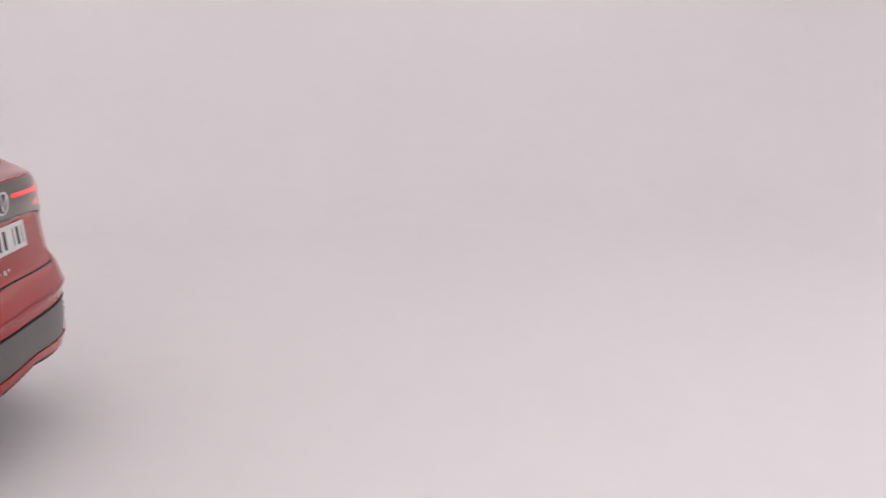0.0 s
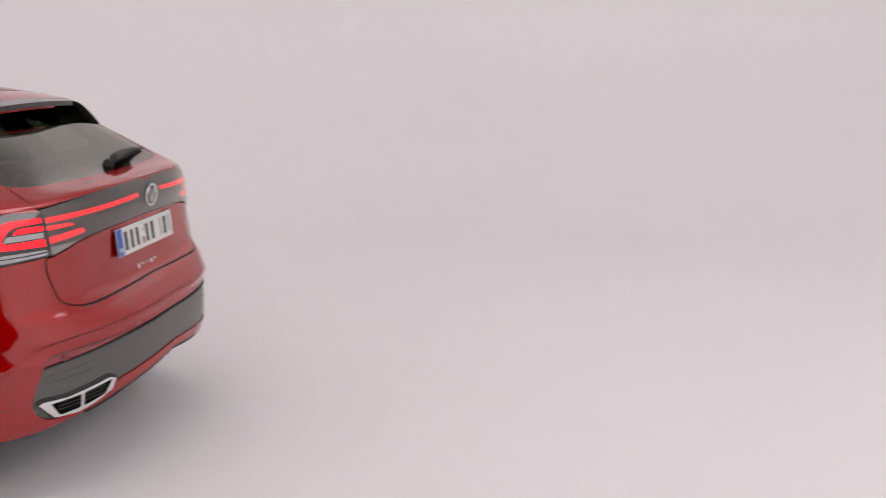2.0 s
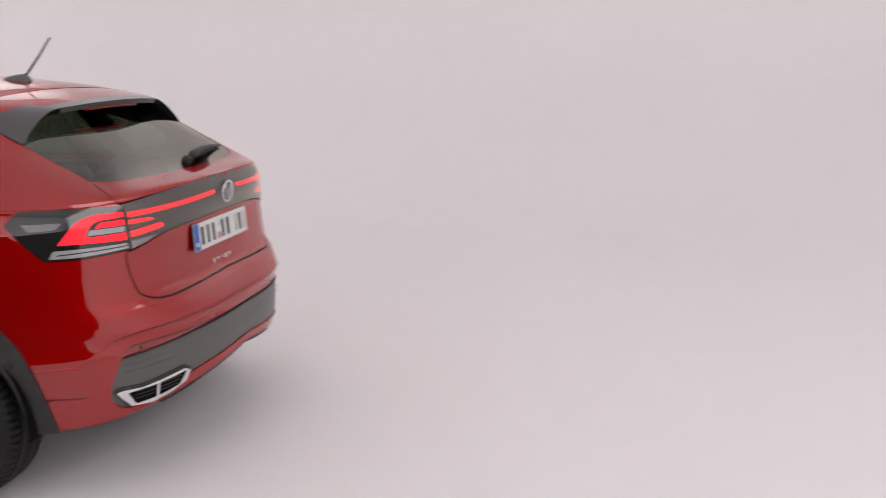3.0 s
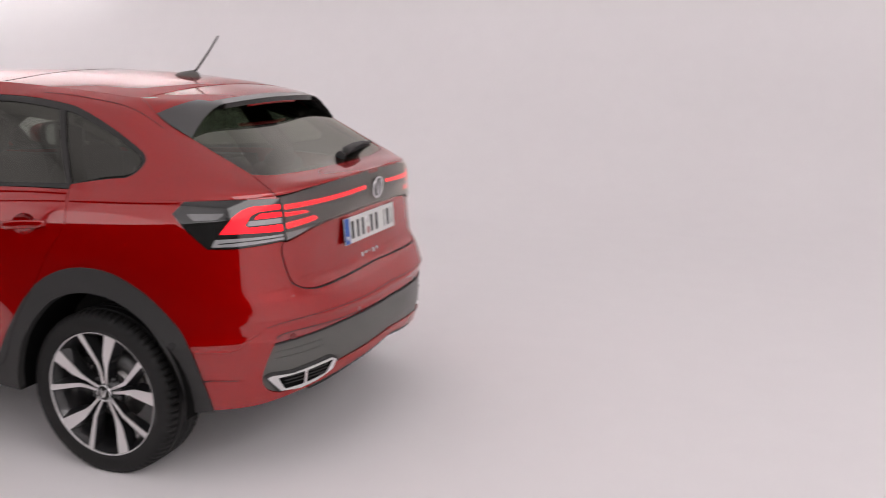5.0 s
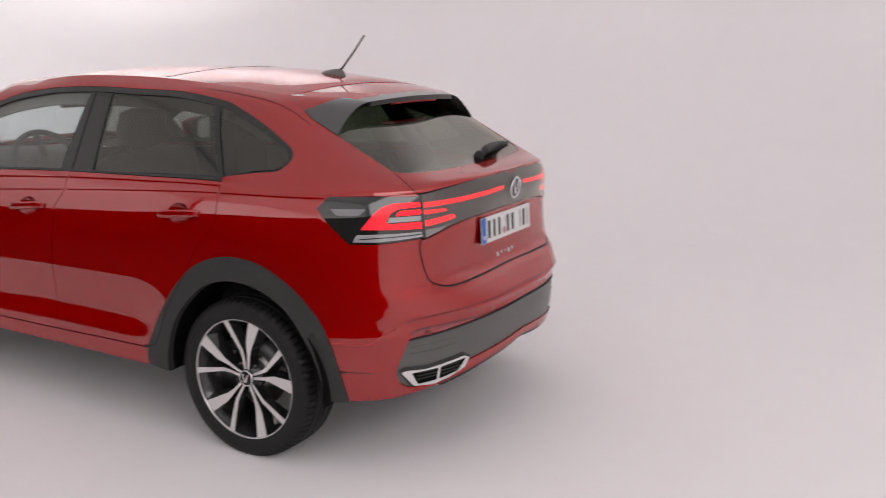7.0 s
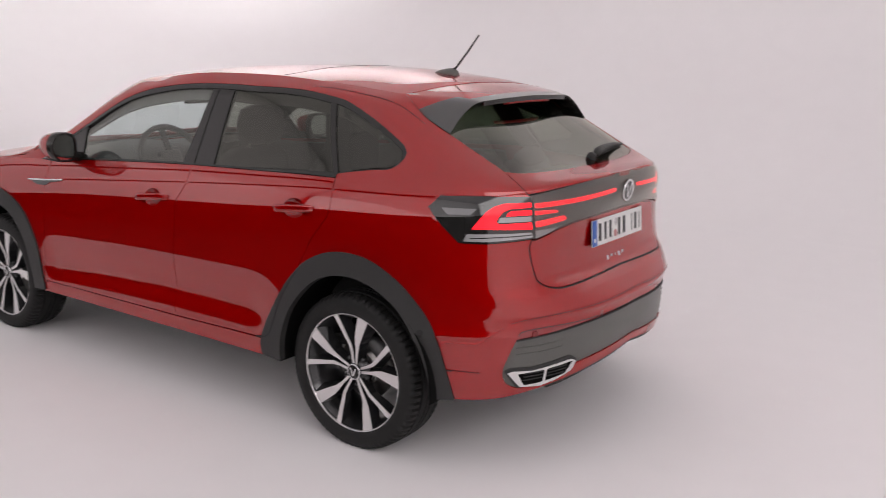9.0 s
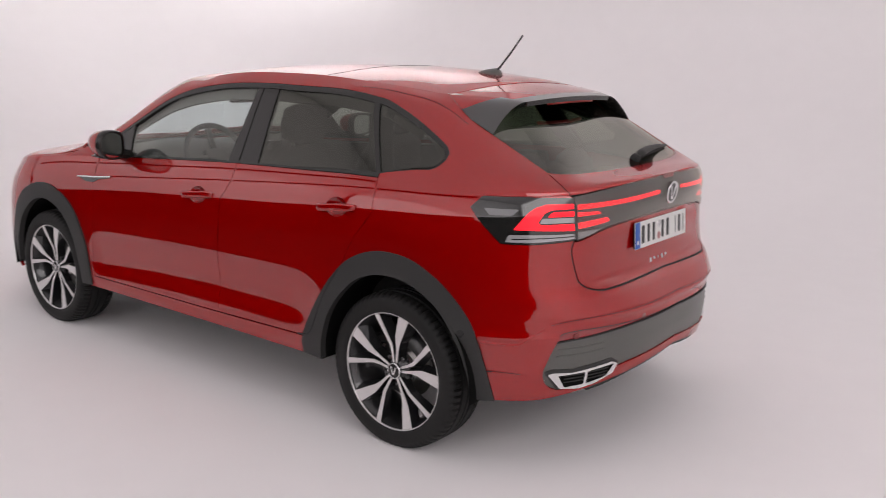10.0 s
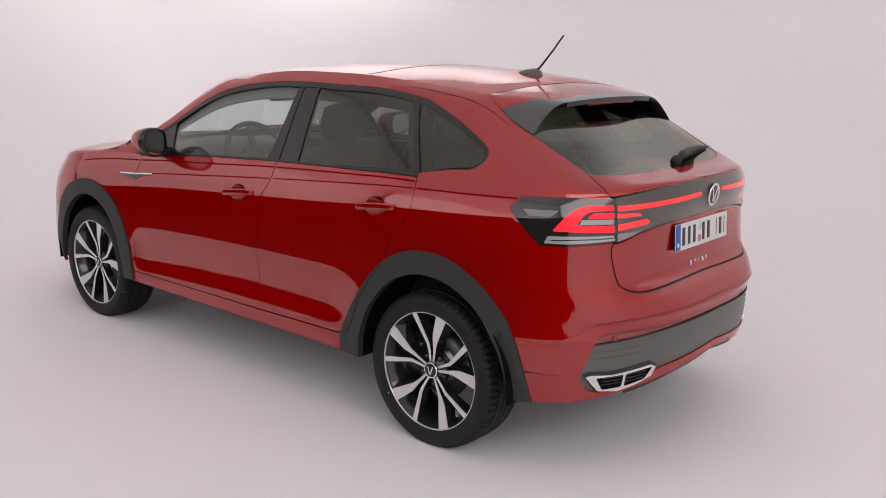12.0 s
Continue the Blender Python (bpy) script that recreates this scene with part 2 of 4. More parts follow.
def wide(x, z, along=None):
    """Half the width of the body's side at x and z, before the corners round it."""
    up = min(max((z - .30) / .5, 0), 1)
    w = half_width(z + .05 * (x - .67) * up)
    ends = min(max((x - .36) / .22, 0), 1) * min(max((2.16 - x) / .14, 0), 1)
    ends = ends * ends * (3 - 2 * ends)
    mid = hollow(x)
    w -= .021 * ends * math.exp(-((z - mid) / (.065 if z < mid else .101)) ** 2)        # the hollow along the doors
    if x <= .05:
        w += .009 * math.exp(-(z - .545) / .020) if z > .545 else .009 - .017 * (1 - math.exp((z - .545) / .03))        # the ledge round the bumper
    along = x if along is None else along
    w += (.0045 + .004 * min(max((-.1 - along) / .25, 0), 1)) * math.exp(-abs(z - ridge(along)) / .05)        # the pressed line along the side
    return w + haunch(z) * math.exp(-((x + .05) / .55) ** 2) + .8 * haunch(z) * math.exp(-((x - 2.6) / .5) ** 2)


def lower(q, z):
    """The body below the belt: q is x along the side, and goes on round the tail (q < 0) and the nose."""
    if 0 <= q <= WHEELBASE:
        return (q, wide(q, z), z)
    if q < 0:
        angle, at, sign = -q / ROUND, 0.0, -1
        turned = min(max((min(angle, math.pi - angle) - .52) / .62, 0), 1)
        turned = turned * turned * (3 - 2 * turned)
        reach, n = tail_plain(z) + (tail(z) - tail_plain(z)) * turned, 2.6 + (tail_round(z) - 2.6) * turned
    else:
        angle, at, reach, n, sign = (q - WHEELBASE) / ROUND, WHEELBASE, 1.1 * nose(z), 2.65, 1
    c, s = math.cos(angle), math.sin(angle)
    w = wide(at, z, max(q, -.6) if q < 0 else None)
    r = (abs(c / w) ** n + abs(s / reach) ** n) ** (-1 / n)
    return (at + sign * r * s, r * c, z)


def foot(x):
    """Half the width of the upper body where it meets the lower one."""
    z = belt(x)
    if x < 0:
        n, f = tail_round(z), min(-x / tail(z), 1)
        return wide(0, z) * (1 - f ** n) ** (1 / n)
    if x > WHEELBASE:
        f = min((x - WHEELBASE) / (1.1 * nose(z)), 1)
        return wide(WHEELBASE, z) * (1 - f ** 2.65) ** (1 / 2.65)
    return wide(x, z)


def plain_upper(x, v):
    a = v * math.pi / 2
    c, s, p = math.cos(a), math.sin(a), square(x)
    r = (abs(c) ** p + abs(s) ** p) ** (-1 / p)
    z, sag = belt(x), .016 * min(max((x + .1) / .5, 0), 1) * min(max((1.7 - x) / .3, 0), 1)
    return (x, foot(x) * r * c * (1 - lean_in(x) * r * s), z + max(crown(x) - z, .001) * r * s - sag * (r * c * r * s) ** 2)


roof_edge = spline([(-.10, .530), (-.05, .524), (.0, .515), (.08, .509), (.5, .508), (1.25, .508), (1.46, .514), (1.60, .55), (1.70, .60), (1.8, .64)])
edge_height = spline([(-.10, 1.39), (-.05, 1.397), (.02, 1.405), (.167, 1.420), (.323, 1.433), (.487, 1.444), (.66, 1.453), (.84, 1.4555), (1.035, 1.454), (1.24, 1.445), (1.46, 1.419), (1.66, 1.385), (1.8, 1.34)])


def edged(x):
    """How far the roof's edge is pressed at x."""
    t = min(max((x + .16) / .12, 0), 1) * min(max((1.72 - x) / .25, 0), 1)
    return t * t * (3 - 2 * t)


def roof_surface(x, v):
    _, y, z = plain_upper(x, v)
    _, yc, zc = plain_upper(x, roof_edge(x))
    top = crown(x)
    return (x, y, z + (top - (top - edge_height(x)) * abs(y / yc) ** 2.2 - z) * edged(x))


def rail_surface(x, v):
    _, y, z = plain_upper(x, v)
    w = 1 - abs(1 - v)
    if w < .44:
        return (x, y, z)
    _, y0, z0 = plain_upper(x, .44)
    _, yc, zc = plain_upper(x, roof_edge(x))
    t = (y0 - abs(y)) / max(y0 - yc, 1e-4)
    return (x, y, z + (z0 + (edge_height(x) - z0) * t + .010 * t * (1 - t) - z) * edged(x))


def upper(x, v):
    """The body above the belt: v is 0 at the left belt, 1 on the centre line and 2 at the right belt."""
    return roof_surface(x, v) if 1 - abs(1 - v) > roof_edge(x) else rail_surface(x, v)


def flow(points, n=6):
    """A Catmull-Rom line through points."""
    pts = [points[0]] + list(points) + [points[-1]]
    out = []
    for a, b, c, d in zip(pts, pts[1:], pts[2:], pts[3:]):
        for k in range(n):
            t = k / n
            out.append(tuple(.5 * (2 * b[i] + (c[i] - a[i]) * t + (2 * a[i] - 5 * b[i] + 4 * c[i] - d[i]) * t * t + (3 * b[i] - a[i] - 3 * c[i] + d[i]) * t ** 3) for i in (0, 1)))
    return out + [tuple(points[-1])]


def soft(points, r):
    """A closed outline with its corners rounded."""
    out, n = [], len(points)
    for i, p in enumerate(points):
        p, a, b = Vector(p), Vector(points[i - 1]), Vector(points[(i + 1) % n])
        ra, rb = min(r, (a - p).length * .45), min(r, (b - p).length * .45)
        s, e = p + (a - p).normalized() * ra, p + (b - p).normalized() * rb
        out += [tuple((1 - t) ** 2 * s + 2 * t * (1 - t) * p + t * t * e) for t in (0, .25, .5, .75, 1)]
    return out


def inset(points, d):
    """A closed outline moved inwards by d."""
    area = sum(a[0] * b[1] - b[0] * a[1] for a, b in zip(points, points[1:] + points[:1]))
    sign, out, n = (1 if area > 0 else -1), [], len(points)
    for i, p in enumerate(points):
        a, b = Vector(points[i - 1]), Vector(points[(i + 1) % n])
        way = b - a
        if way.length < 1e-9:
            continue
        way.normalize()
        out.append((p[0] - sign * d * way.y, p[1] + sign * d * way.x))
    return out


def mirror_q(points):
    """The other side of the tail, for outlines on the lower body."""
    return [(-math.pi * ROUND - q, z) for q, z in points]


def within_outline(p, poly):
    x, y, hit = p[0], p[1], False
    for (x0, y0), (x1, y1) in zip(poly, poly[1:] + poly[:1]):
        if (y0 > y) != (y1 > y) and x < (x1 - x0) * (y - y0) / (y1 - y0) + x0:
            hit = not hit
    return hit


def normal_at(surface, u, v):
    e = .002
    p = Vector(surface(u, v))
    a, b = Vector(surface(u + e, v)) - Vector(surface(u - e, v)), Vector(surface(u, v + e)) - Vector(surface(u, v - e))
    n = a.cross(b)
    n = n.normalized() if n.length > 1e-12 else Vector((0, 0, 1))
    return -n if n.dot(p - Vector((min(max(p.x, 0), WHEELBASE), 0, .75))) < 0 else n


def panel(name, pieces, mat, parent, label="", lift=0.0, depth=.02, step=.045, sides=(1,), holes=()):
    """A curved sheet with thick edges: pieces are (surface, closed outline on it); holes are outlines cut out of the first piece.
    sides: 1 as given, -1 mirrored to the right, each an object of its own. Returns the last."""
    ready = []
    for number, (surface, outline) in enumerate(pieces):
        rims = []
        for shape in [outline] + (list(holes) if number == 0 else []):
            line = []
            for a, b in zip(shape, shape[1:] + shape[:1]):
                n = max(1, int(math.dist(a, b) / step + .5))
                line += [(a[0] + (b[0] - a[0]) * k / n, a[1] + (b[1] - a[1]) * k / n) for k in range(n)]
            rims.append([p for i, p in enumerate(line) if math.dist(p, line[i - 1]) > 2e-4])
        line = rims[0]
        us, vs = [p[0] for p in line], [p[1] for p in line]
        flat = [Vector(p) for rim in rims for p in rim]
        edge, loops, k = np.array([tuple(p) for p in flat]), [], len(line)
        for rim in rims[1:]:
            loops += [(k + i, k + (i + 1) % len(rim)) for i in range(len(rim))]
            k += len(rim)
        u = min(us) + step / 2
        while u < max(us):
            v = min(vs) + step / 2
            while v < max(vs):
                if surface is lower and -.5 < u < 2.5 and abs(v - ridge(max(u, -.6))) < .014:
                    v += step
                    continue
                if within_outline((u, v), line) and ((edge - (u, v)) ** 2).sum(1).min() > (step * .45) ** 2:
                    flat.append(Vector((u, v)))
                v += step
            u += step
        if surface is lower:
            for u in (min(us) + .012 * k for k in range(int((max(us) - min(us)) / .012) + 1)):
                for v in (ridge(max(u, -.6)) - .0015, ridge(max(u, -.6)) + .0015):
                    if -.5 < u < 2.5 and within_outline((u, v), line) and ((edge - (u, v)) ** 2).sum(1).min() > .006 ** 2:
                        flat.append(Vector((u, v)))
        made = mathutils_geometry.delaunay_2d_cdt(flat, loops, [list(range(len(line)))], 1, 1e-6)
        spots, tris = made[0], made[2]
        for rim in rims[1:]:
            tris = [t for t in tris if not within_outline(sum((spots[k] for k in t), Vector((0, 0))) / len(t), rim)]
        ready.append(([(Vector(surface(*p)), normal_at(surface, *p)) for p in spots], tris,
                      [[(Vector(surface(*p)), normal_at(surface, *p)) for p in rim] for rim in rims]))
    for side in sides:
        flip = Vector((1, side, 1))
        verts, norms, faces = [], [], []
        for base, tris, rims in ready:
            first = len(verts)
            verts += [(p + n * lift) * flip for p, n in base]
            norms += [n * flip for _, n in base]
            for t in tris:
                a, b, c = (verts[first + k] for k in t[:3])
                t = [first + k for k in t]
                faces.append(t if (b - a).cross(c - a).dot(norms[t[0]]) > 0 else t[::-1])
            for rim in rims if depth else ():
                first, n = len(verts), len(rim)
                for k, (p, nn) in enumerate(rim):
                    out = (rim[(k + 1) % n][0] - rim[k - 1][0]).cross(nn)
                    out = out.normalized() if out.length > 1e-9 else nn
                    verts += [(p + nn * lift) * flip, (p + nn * (lift - depth)) * flip]
                    norms += [out * flip, out * flip]
                for k in range(n):
                    a, b = first + 2 * k, first + 2 * ((k + 1) % n)
                    faces.append([a + 1, b + 1, b, a] if side > 0 else [a, b, b + 1, a + 1])
        data = bpy.data.meshes.new(name)
        data.from_pydata([tuple(v) for v in verts], [], faces)
        for f in data.polygons:
            f.use_smooth = True
        data.normals_split_custom_set_from_vertices([tuple(n) for n in norms])
        data.materials.append(mat)
        ob = new(name, data)
        ob.parent = parent
        tagged(ob, label)
    return ob


def ribbon(points, width):
    """The closed outline of a band of that width along a line."""
    left, right = [], []
    for i, p in enumerate(points):
        a, b = Vector(points[max(i - 1, 0)]), Vector(points[min(i + 1, len(points) - 1)])
        w = (b - a).normalized()
        left.append((p[0] - w.y * width / 2, p[1] + w.x * width / 2))
        right.append((p[0] + w.y * width / 2, p[1] - w.x * width / 2))
    return left + right[::-1]


def belt_spot(x):
    """The place on the lower body where the upper one stands at x."""
    z = belt(x)
    if 0 <= x <= WHEELBASE:
        return (x, z)
    if x < 0:
        return (-ROUND * math.atan2(-x, foot(x)), z)
    return (WHEELBASE + ROUND * math.atan2(x - WHEELBASE, foot(x)), z)


# ---- the studio ----
def studio():
    plan, r = [], 5.0
    x0, x1, y0, y1 = -9.0, 11.0, -8.0, 9.5
    plan += [(x1, 3.4), (x1, 2.2), (x1, 1.0)]
    plan += [(x1 - r + r * math.cos(a), y0 + r - r * math.sin(a)) for a in (math.pi / 2 * k / 20 for k in range(21))]
    plan += [(x0 + r - r * math.sin(a), y0 + r - r * math.cos(a)) for a in (math.pi / 2 * k / 20 for k in range(21))]
    plan += [(x0, 0.0), (x0, 4.0), (x0, y1 + .1)]
    rings, c = [], 3.4
    for i, p in enumerate(plan):
        a, b = Vector(plan[max(i - 1, 0)]), Vector(plan[min(i + 1, len(plan) - 1)])
        way = (b - a).normalized()
        into = Vector((way.y, -way.x))
        into = into if into.dot(Vector((1, 2)) - Vector(p)) > 0 else -into
        ring = [(p[0] + into.x * c * (1 - math.sin(t)), p[1] + into.y * c * (1 - math.sin(t)), c * (1 - math.cos(t))) for t in (math.pi / 2 * k / 20 for k in range(21))]
        rings.append(ring + [(p[0], p[1], 6.0), (p[0], p[1], 9.0)])
    bm = bmesh.new()
    rim = [bm.verts.new(ring[0]) for ring in rings] + [bm.verts.new((x1, y1 + .1, 0)), bm.verts.new((x1, 3.4, 0))]
    bm.faces.new(rim)
    bmesh.ops.recalc_face_normals(bm, faces=bm.faces)
    tagged(part("floor", bm, WHITE_COVE, smooth=False), "seamless white painted studio floor, softly lit", "floor", kind="structure")
    tagged(part("wall_cove", loft(rings, closed=False), WHITE_COVE), "white infinity cove curving up from the studio floor", "studio wall", kind="structure")
    tagged(part("wall_open_side", bevel_box((19.2, .2, 2.4), (1.5, y1 + .2, 1.2), 0), DARK_WALL), "dark drapes along the open side of the studio", "studio wall", kind="structure")
    tagged(part("wall_open_end", bevel_box((.2, 6.2, 1.35), (x1 + .1, 6.5, .675), 0), DARK_WALL), "dark drapes at the open end of the studio", "studio wall", kind="structure")
    # added out of view: blocks the bright corner from reflecting in the rear door
    tagged(part("corner_flag", bevel_box((.08, .95, 1.65), (x1 - .22, 9.1, .825), 0), DARK_WALL), "unseen dark board added to keep a glint off the doors", "studio wall", kind="structure")
    tagged(part("wall_header", bevel_box((.2, 6.2, 7.65), (x1 + .1, 6.5, 5.175), 0), CEILING_WHITE), "white wall above the dark drapes", "studio wall", kind="structure")
    tagged(part("wall_flat", bevel_box((.16, 4.2, 2.4), (-5.7, 7.3, 1.2), 0), DARK_WALL), "dark drape hung beside the white sweep", "studio wall", kind="structure")
    mat = bmesh.new()
    rim = [(-2.6, 2.9), (x1 - 3.5, 2.9), (x1 - 3.5, 3.4), (x1, 3.4), (x1, y1 + .1), (-5.6, y1 + .1), (-5.6, 5.5)]
    low, top = [mat.verts.new((x, y, .0005)) for x, y in rim], [mat.verts.new((x, y, .006)) for x, y in rim]
    mat.faces.new(top)
    for k in range(len(rim)):
        mat.faces.new((low[k - 1], low[k], top[k], top[k - 1]))
    tagged(part("floor_mat", mat, DARK_WALL, smooth=False), "black floor covering outside the white sweep", "floor", kind="structure")
    tagged(part("wall_header", bevel_box((20.4, .2, 6.6), (1.0, y1 + .2, 5.7), 0), CEILING_WHITE), "white wall above the dark drapes", "studio wall", kind="structure")
    tagged(part("ceiling", bevel_box((20.6, 18.2, .2), (1.0, .75, 9.1), 0), CEILING_WHITE), "white studio ceiling", "ceiling", kind="structure")


studio()

# ---- the car ----
import mathutils.geometry as mathutils_geometry

car = tagged(new("car"), "glossy red compact crossover car parked in the white studio", "car")
GAP = .0022

ARCH_OUT = flow([(.448, .30), (.442, .385), (.348, .57), (.262, .705), (.154, .778), (.034, .809), (-.099, .800), (-.215, .740), (-.301, .653),
                 (-.353, .565), (-.392, .433), (-.425, .296)])
ARCH_IN = flow([(.362, .295), (.351, .396), (.296, .537), (.179, .662), (.056, .712), (-.080, .712), (-.199, .652), (-.276, .550), (-.325, .420), (-.349, .294)])
FRONT_OUT = flow([(2.112, .30), (2.118, .36), (2.156, .531), (2.286, .700), (2.463, .785), (2.614, .798), (2.74, .760), (2.83, .700), (2.885, .610), (2.915, .500), (2.937, .40), (2.952, .30)])
FRONT_IN = flow([(2.205, .295), (2.215, .396), (2.270, .540), (2.38, .655), (2.51, .708), (2.63, .708), (2.725, .655), (2.805, .56), (2.848, .42), (2.872, .295)])

# window outline on the upper body, from the mirror's foot round the top to the quarter window
DLO_TOP = flow([(2.040, .235), (1.921, .300), (1.747, .375), (1.562, .420), (1.280, .450), (.974, .452), (.755, .445), (.505, .443), (.296, .425),
                (.200, .413), (.062, .368), (-.069, .324), (-.144, .295), (-.172, .262)])
DLO_TAIL = flow([(-.172, .262), (-.171, .215), (-.150, .156), (-.118, .118), (-.06, .095), (.117, .025)])
HATCH_EDGE = flow([(-.008, .523), (-.030, .513), (-.079, .492), (-.147, .477), (-.260, .475), (-.352, .482), (-.425, .488), (-.506, .462), (-.577, .331), (-.612, .12), (-.617, 0)])
ROOF_GAP = flow([(-.008, .523), (-.026, .60), (-.032, .80), (-.030, 1.0)])
LAMP = [(-.318, 1.020), (-.357, 1.062), (-.504, 1.064), (-.674, 1.060), (-.690, .917), (-.680, .905), (-.511, .893), (-.426, .896), (-.367, .958)]
GATE_SIDE = flow([(-.676, .905), (-.667, .88), (-.668, .846), (-.688, .770), (-.702, .742), (-.735, .720), (-.785, .708), (-.85, .706), (-1.012, .711), (-math.pi / 2 * ROUND, .716)])
MID = -math.pi / 2 * ROUND


def belt_line(x0, x1, n=24):
    return [belt_spot(x0 + (x1 - x0) * k / n) for k in range(n + 1)]


def body():
    sides = (1, -1)
    edge_line = [(x, roof_edge(x) if x > -.007 else .523) for x in (-.008 + 1.668 * k / 40 for k in range(41))]
    # pillars and side frame, joined with the rear quarter below the belt
    upper_frame = ([(.117, .025), (.117, 0.0)] + [(.117 - (.117 + .617) * k / 12, 0.0) for k in range(1, 12)] + HATCH_EDGE[::-1] + edge_line[1:]
                   + flow([(1.66, roof_edge(1.66)), (1.69, .545), (1.80, .47), (2.0, .36), (2.2, .24), (2.36, .12)])[1:]
                   + [(2.36, 0.0), (2.10, 0.0), (2.02, .05)] + DLO_TOP + DLO_TAIL[1:-1])
    quarter = (belt_line(.117, -.617, 24) + [LAMP[3], LAMP[2], LAMP[1], LAMP[0], LAMP[8], LAMP[7], (-.36, .80), (-.283, .675)]
               + [p for p in ARCH_OUT if p[1] > .68 and p[0] > -.283][::-1] + [(.262, .705), (.19, .84), (.128, .915), (.104, .958), (.108, 1.04)])
    panel("body_side", [(rail_surface, upper_frame), (lower, quarter)], PAINT, car, "", sides=sides)
    top = edge_line + flow([(1.66, roof_edge(1.66)), (1.70, .68), (1.73, .82), (1.74, 1.0)])[1:]
    top = top + [(x, 2 - v) for x, v in top[::-1][1:]] + [(x, 2 - v) for x, v in ROOF_GAP[1:-1]] + ROOF_GAP[:0:-1]
    panel("roof", [(roof_surface, inset(top, .0012))], PAINT, car)
    seam = flow([(.668, .523), (.648, .57), (.640, .68), (.645, 1.0)])
    panel("hatch_gap", [(upper, ribbon(HATCH_EDGE[:-3], .012))], MATT_BLACK, car, lift=-.004, depth=.006, step=.03, sides=sides)
    panel("hatch_gap", [(lower, ribbon(GATE_SIDE, .012))], MATT_BLACK, car, lift=-.004, depth=.006, step=.03, sides=sides)
    panel("roof_gap", [(upper, ribbon(ROOF_GAP + [(x, 2 - v) for x, v in ROOF_GAP[::-1][1:]], .012))], MATT_BLACK, car, lift=-.004, depth=.006, step=.03)
    panel("roof_seam", [(roof_surface, ribbon(seam + [(x, 2 - v) for x, v in seam[::-1][1:]], .006))], MATT_BLACK, car, "fine dark seam across the roof", lift=.0008, depth=.004)
    panel("rail_seam", [(rail_surface, ribbon(flow([(.40, .470), (.27, .470), (.13, .463), (-.022, .458), (-.165, .449)]), .0018))], SEAM, car, lift=.0007, depth=.003, sides=sides)
    fender = (belt_line(2.10, 3.30, 20) + [(3.28, .70), (2.90, .605)] + [p for p in FRONT_OUT if p[1] > .615][::-1]
              + [p for p in FRONT_OUT if p[1] <= .58 and p[0] < 2.3][::-1] + [(2.095, .36), (2.098, .6), (2.114, .84)])
    cowl = [(2.10, 0.0), (2.36, 0.0), (2.36, .10), (2.62, .14), (3.1, .14), (3.27, .2), (3.30, 0.0)]
    panel("front_fender", [(lower, fender), (upper, cowl)], PAINT, car, sides=sides)
    panel("front_bumper", [(lower, [(2.902, .601), (3.28, .697), (3.30, .79), (3.8228, .79), (3.8228, .24), (2.957, .24), (2.945, .37), (2.925, .48), (2.908, .56)])], PAINT, car, sides=sides)
    hood = [(2.30, .15), (2.62, .145), (3.1, .145), (3.27, .205), (3.315, .4), (3.325, 1.0), (3.315, 1.6), (3.27, 1.795), (3.1, 1.855), (2.62, 1.855), (2.30, 1.85), (2.36, 1.6), (2.43, 1.0), (2.36, .4)]
    panel("hood", [(upper, inset(hood, GAP))], PAINT, car, depth=.005, step=.024)
    screen = flow([(1.715, 1.0), (1.695, .8), (1.645, .62)]) + flow([(1.66, .55), (1.79, .46), (2.0, .35), (2.2, .23), (2.34, .13)]) + [(2.37, .2), (2.41, .5), (2.43, 1.0)]
    screen = screen[:-1] + [(2.432, 1.0)] + [(x, 2 - v) for x, v in screen[::-1][1:]]
    panel("windscreen", [(upper, screen)], GLASS, car, "clear curved windscreen", lift=-.009, depth=.005)

    cowl_panel = [(2.34, .12), (2.39, .14), (2.425, .4), (2.455, 1.0), (2.425, 1.6), (2.39, 1.86), (2.34, 1.88), (2.33, 1.84), (2.39, 1.5), (2.42, 1.0), (2.39, .5), (2.33, .16)]
    panel("cowl_panel", [(upper, cowl_panel)], MATT_BLACK, car, lift=-.03, depth=.008)
    front_door = [(1.05, .362), (2.095, .350), (2.098, .60), (2.114, .84), (2.10, .95)] + belt_line(2.09, .994, 20) + [(1.007, .968), (1.056, .885), (1.054, .65)]
    rear_door = ([(.458, .375), (1.05, .362), (1.054, .65), (1.056, .885), (1.007, .968)] + belt_line(.994, .119, 16)
                 + [(.108, 1.04), (.104, .958), (.128, .915), (.19, .84), (.262, .705)] + [p for p in ARCH_OUT if .39 < p[1] < .70 and p[0] > 0][::-1])
    for side in sides:
        for name, outline, spot in (("front_door", front_door, (1.222, .886)), ("rear_door", rear_door, (.303, .945))):
            door = panel(name, [(lower, inset(outline, GAP))], PAINT, car, sides=(side,), step=.022, holes=[handle_cup(spot)])
            door_handle(door, spot, side)
    sill = [(.40, .296), (2.13, .292), (2.125, .348), (1.05, .358), (.45, .371)]
    panel("sill", [(lower, sill)], PAINT, car, sides=sides)

    for name, out, into in (("rear_arch_trim", ARCH_OUT, ARCH_IN), ("front_arch_trim", FRONT_OUT, FRONT_IN)):
        panel(name, [(lower, out + into[::-1])], CLADDING, car, "grained dark plastic wheel arch trim", lift=.009, depth=.03, step=.035, sides=sides)
    # the door carries a slip of the rear arch's trim
    slip = [p for p in ARCH_OUT if p[0] > .25]
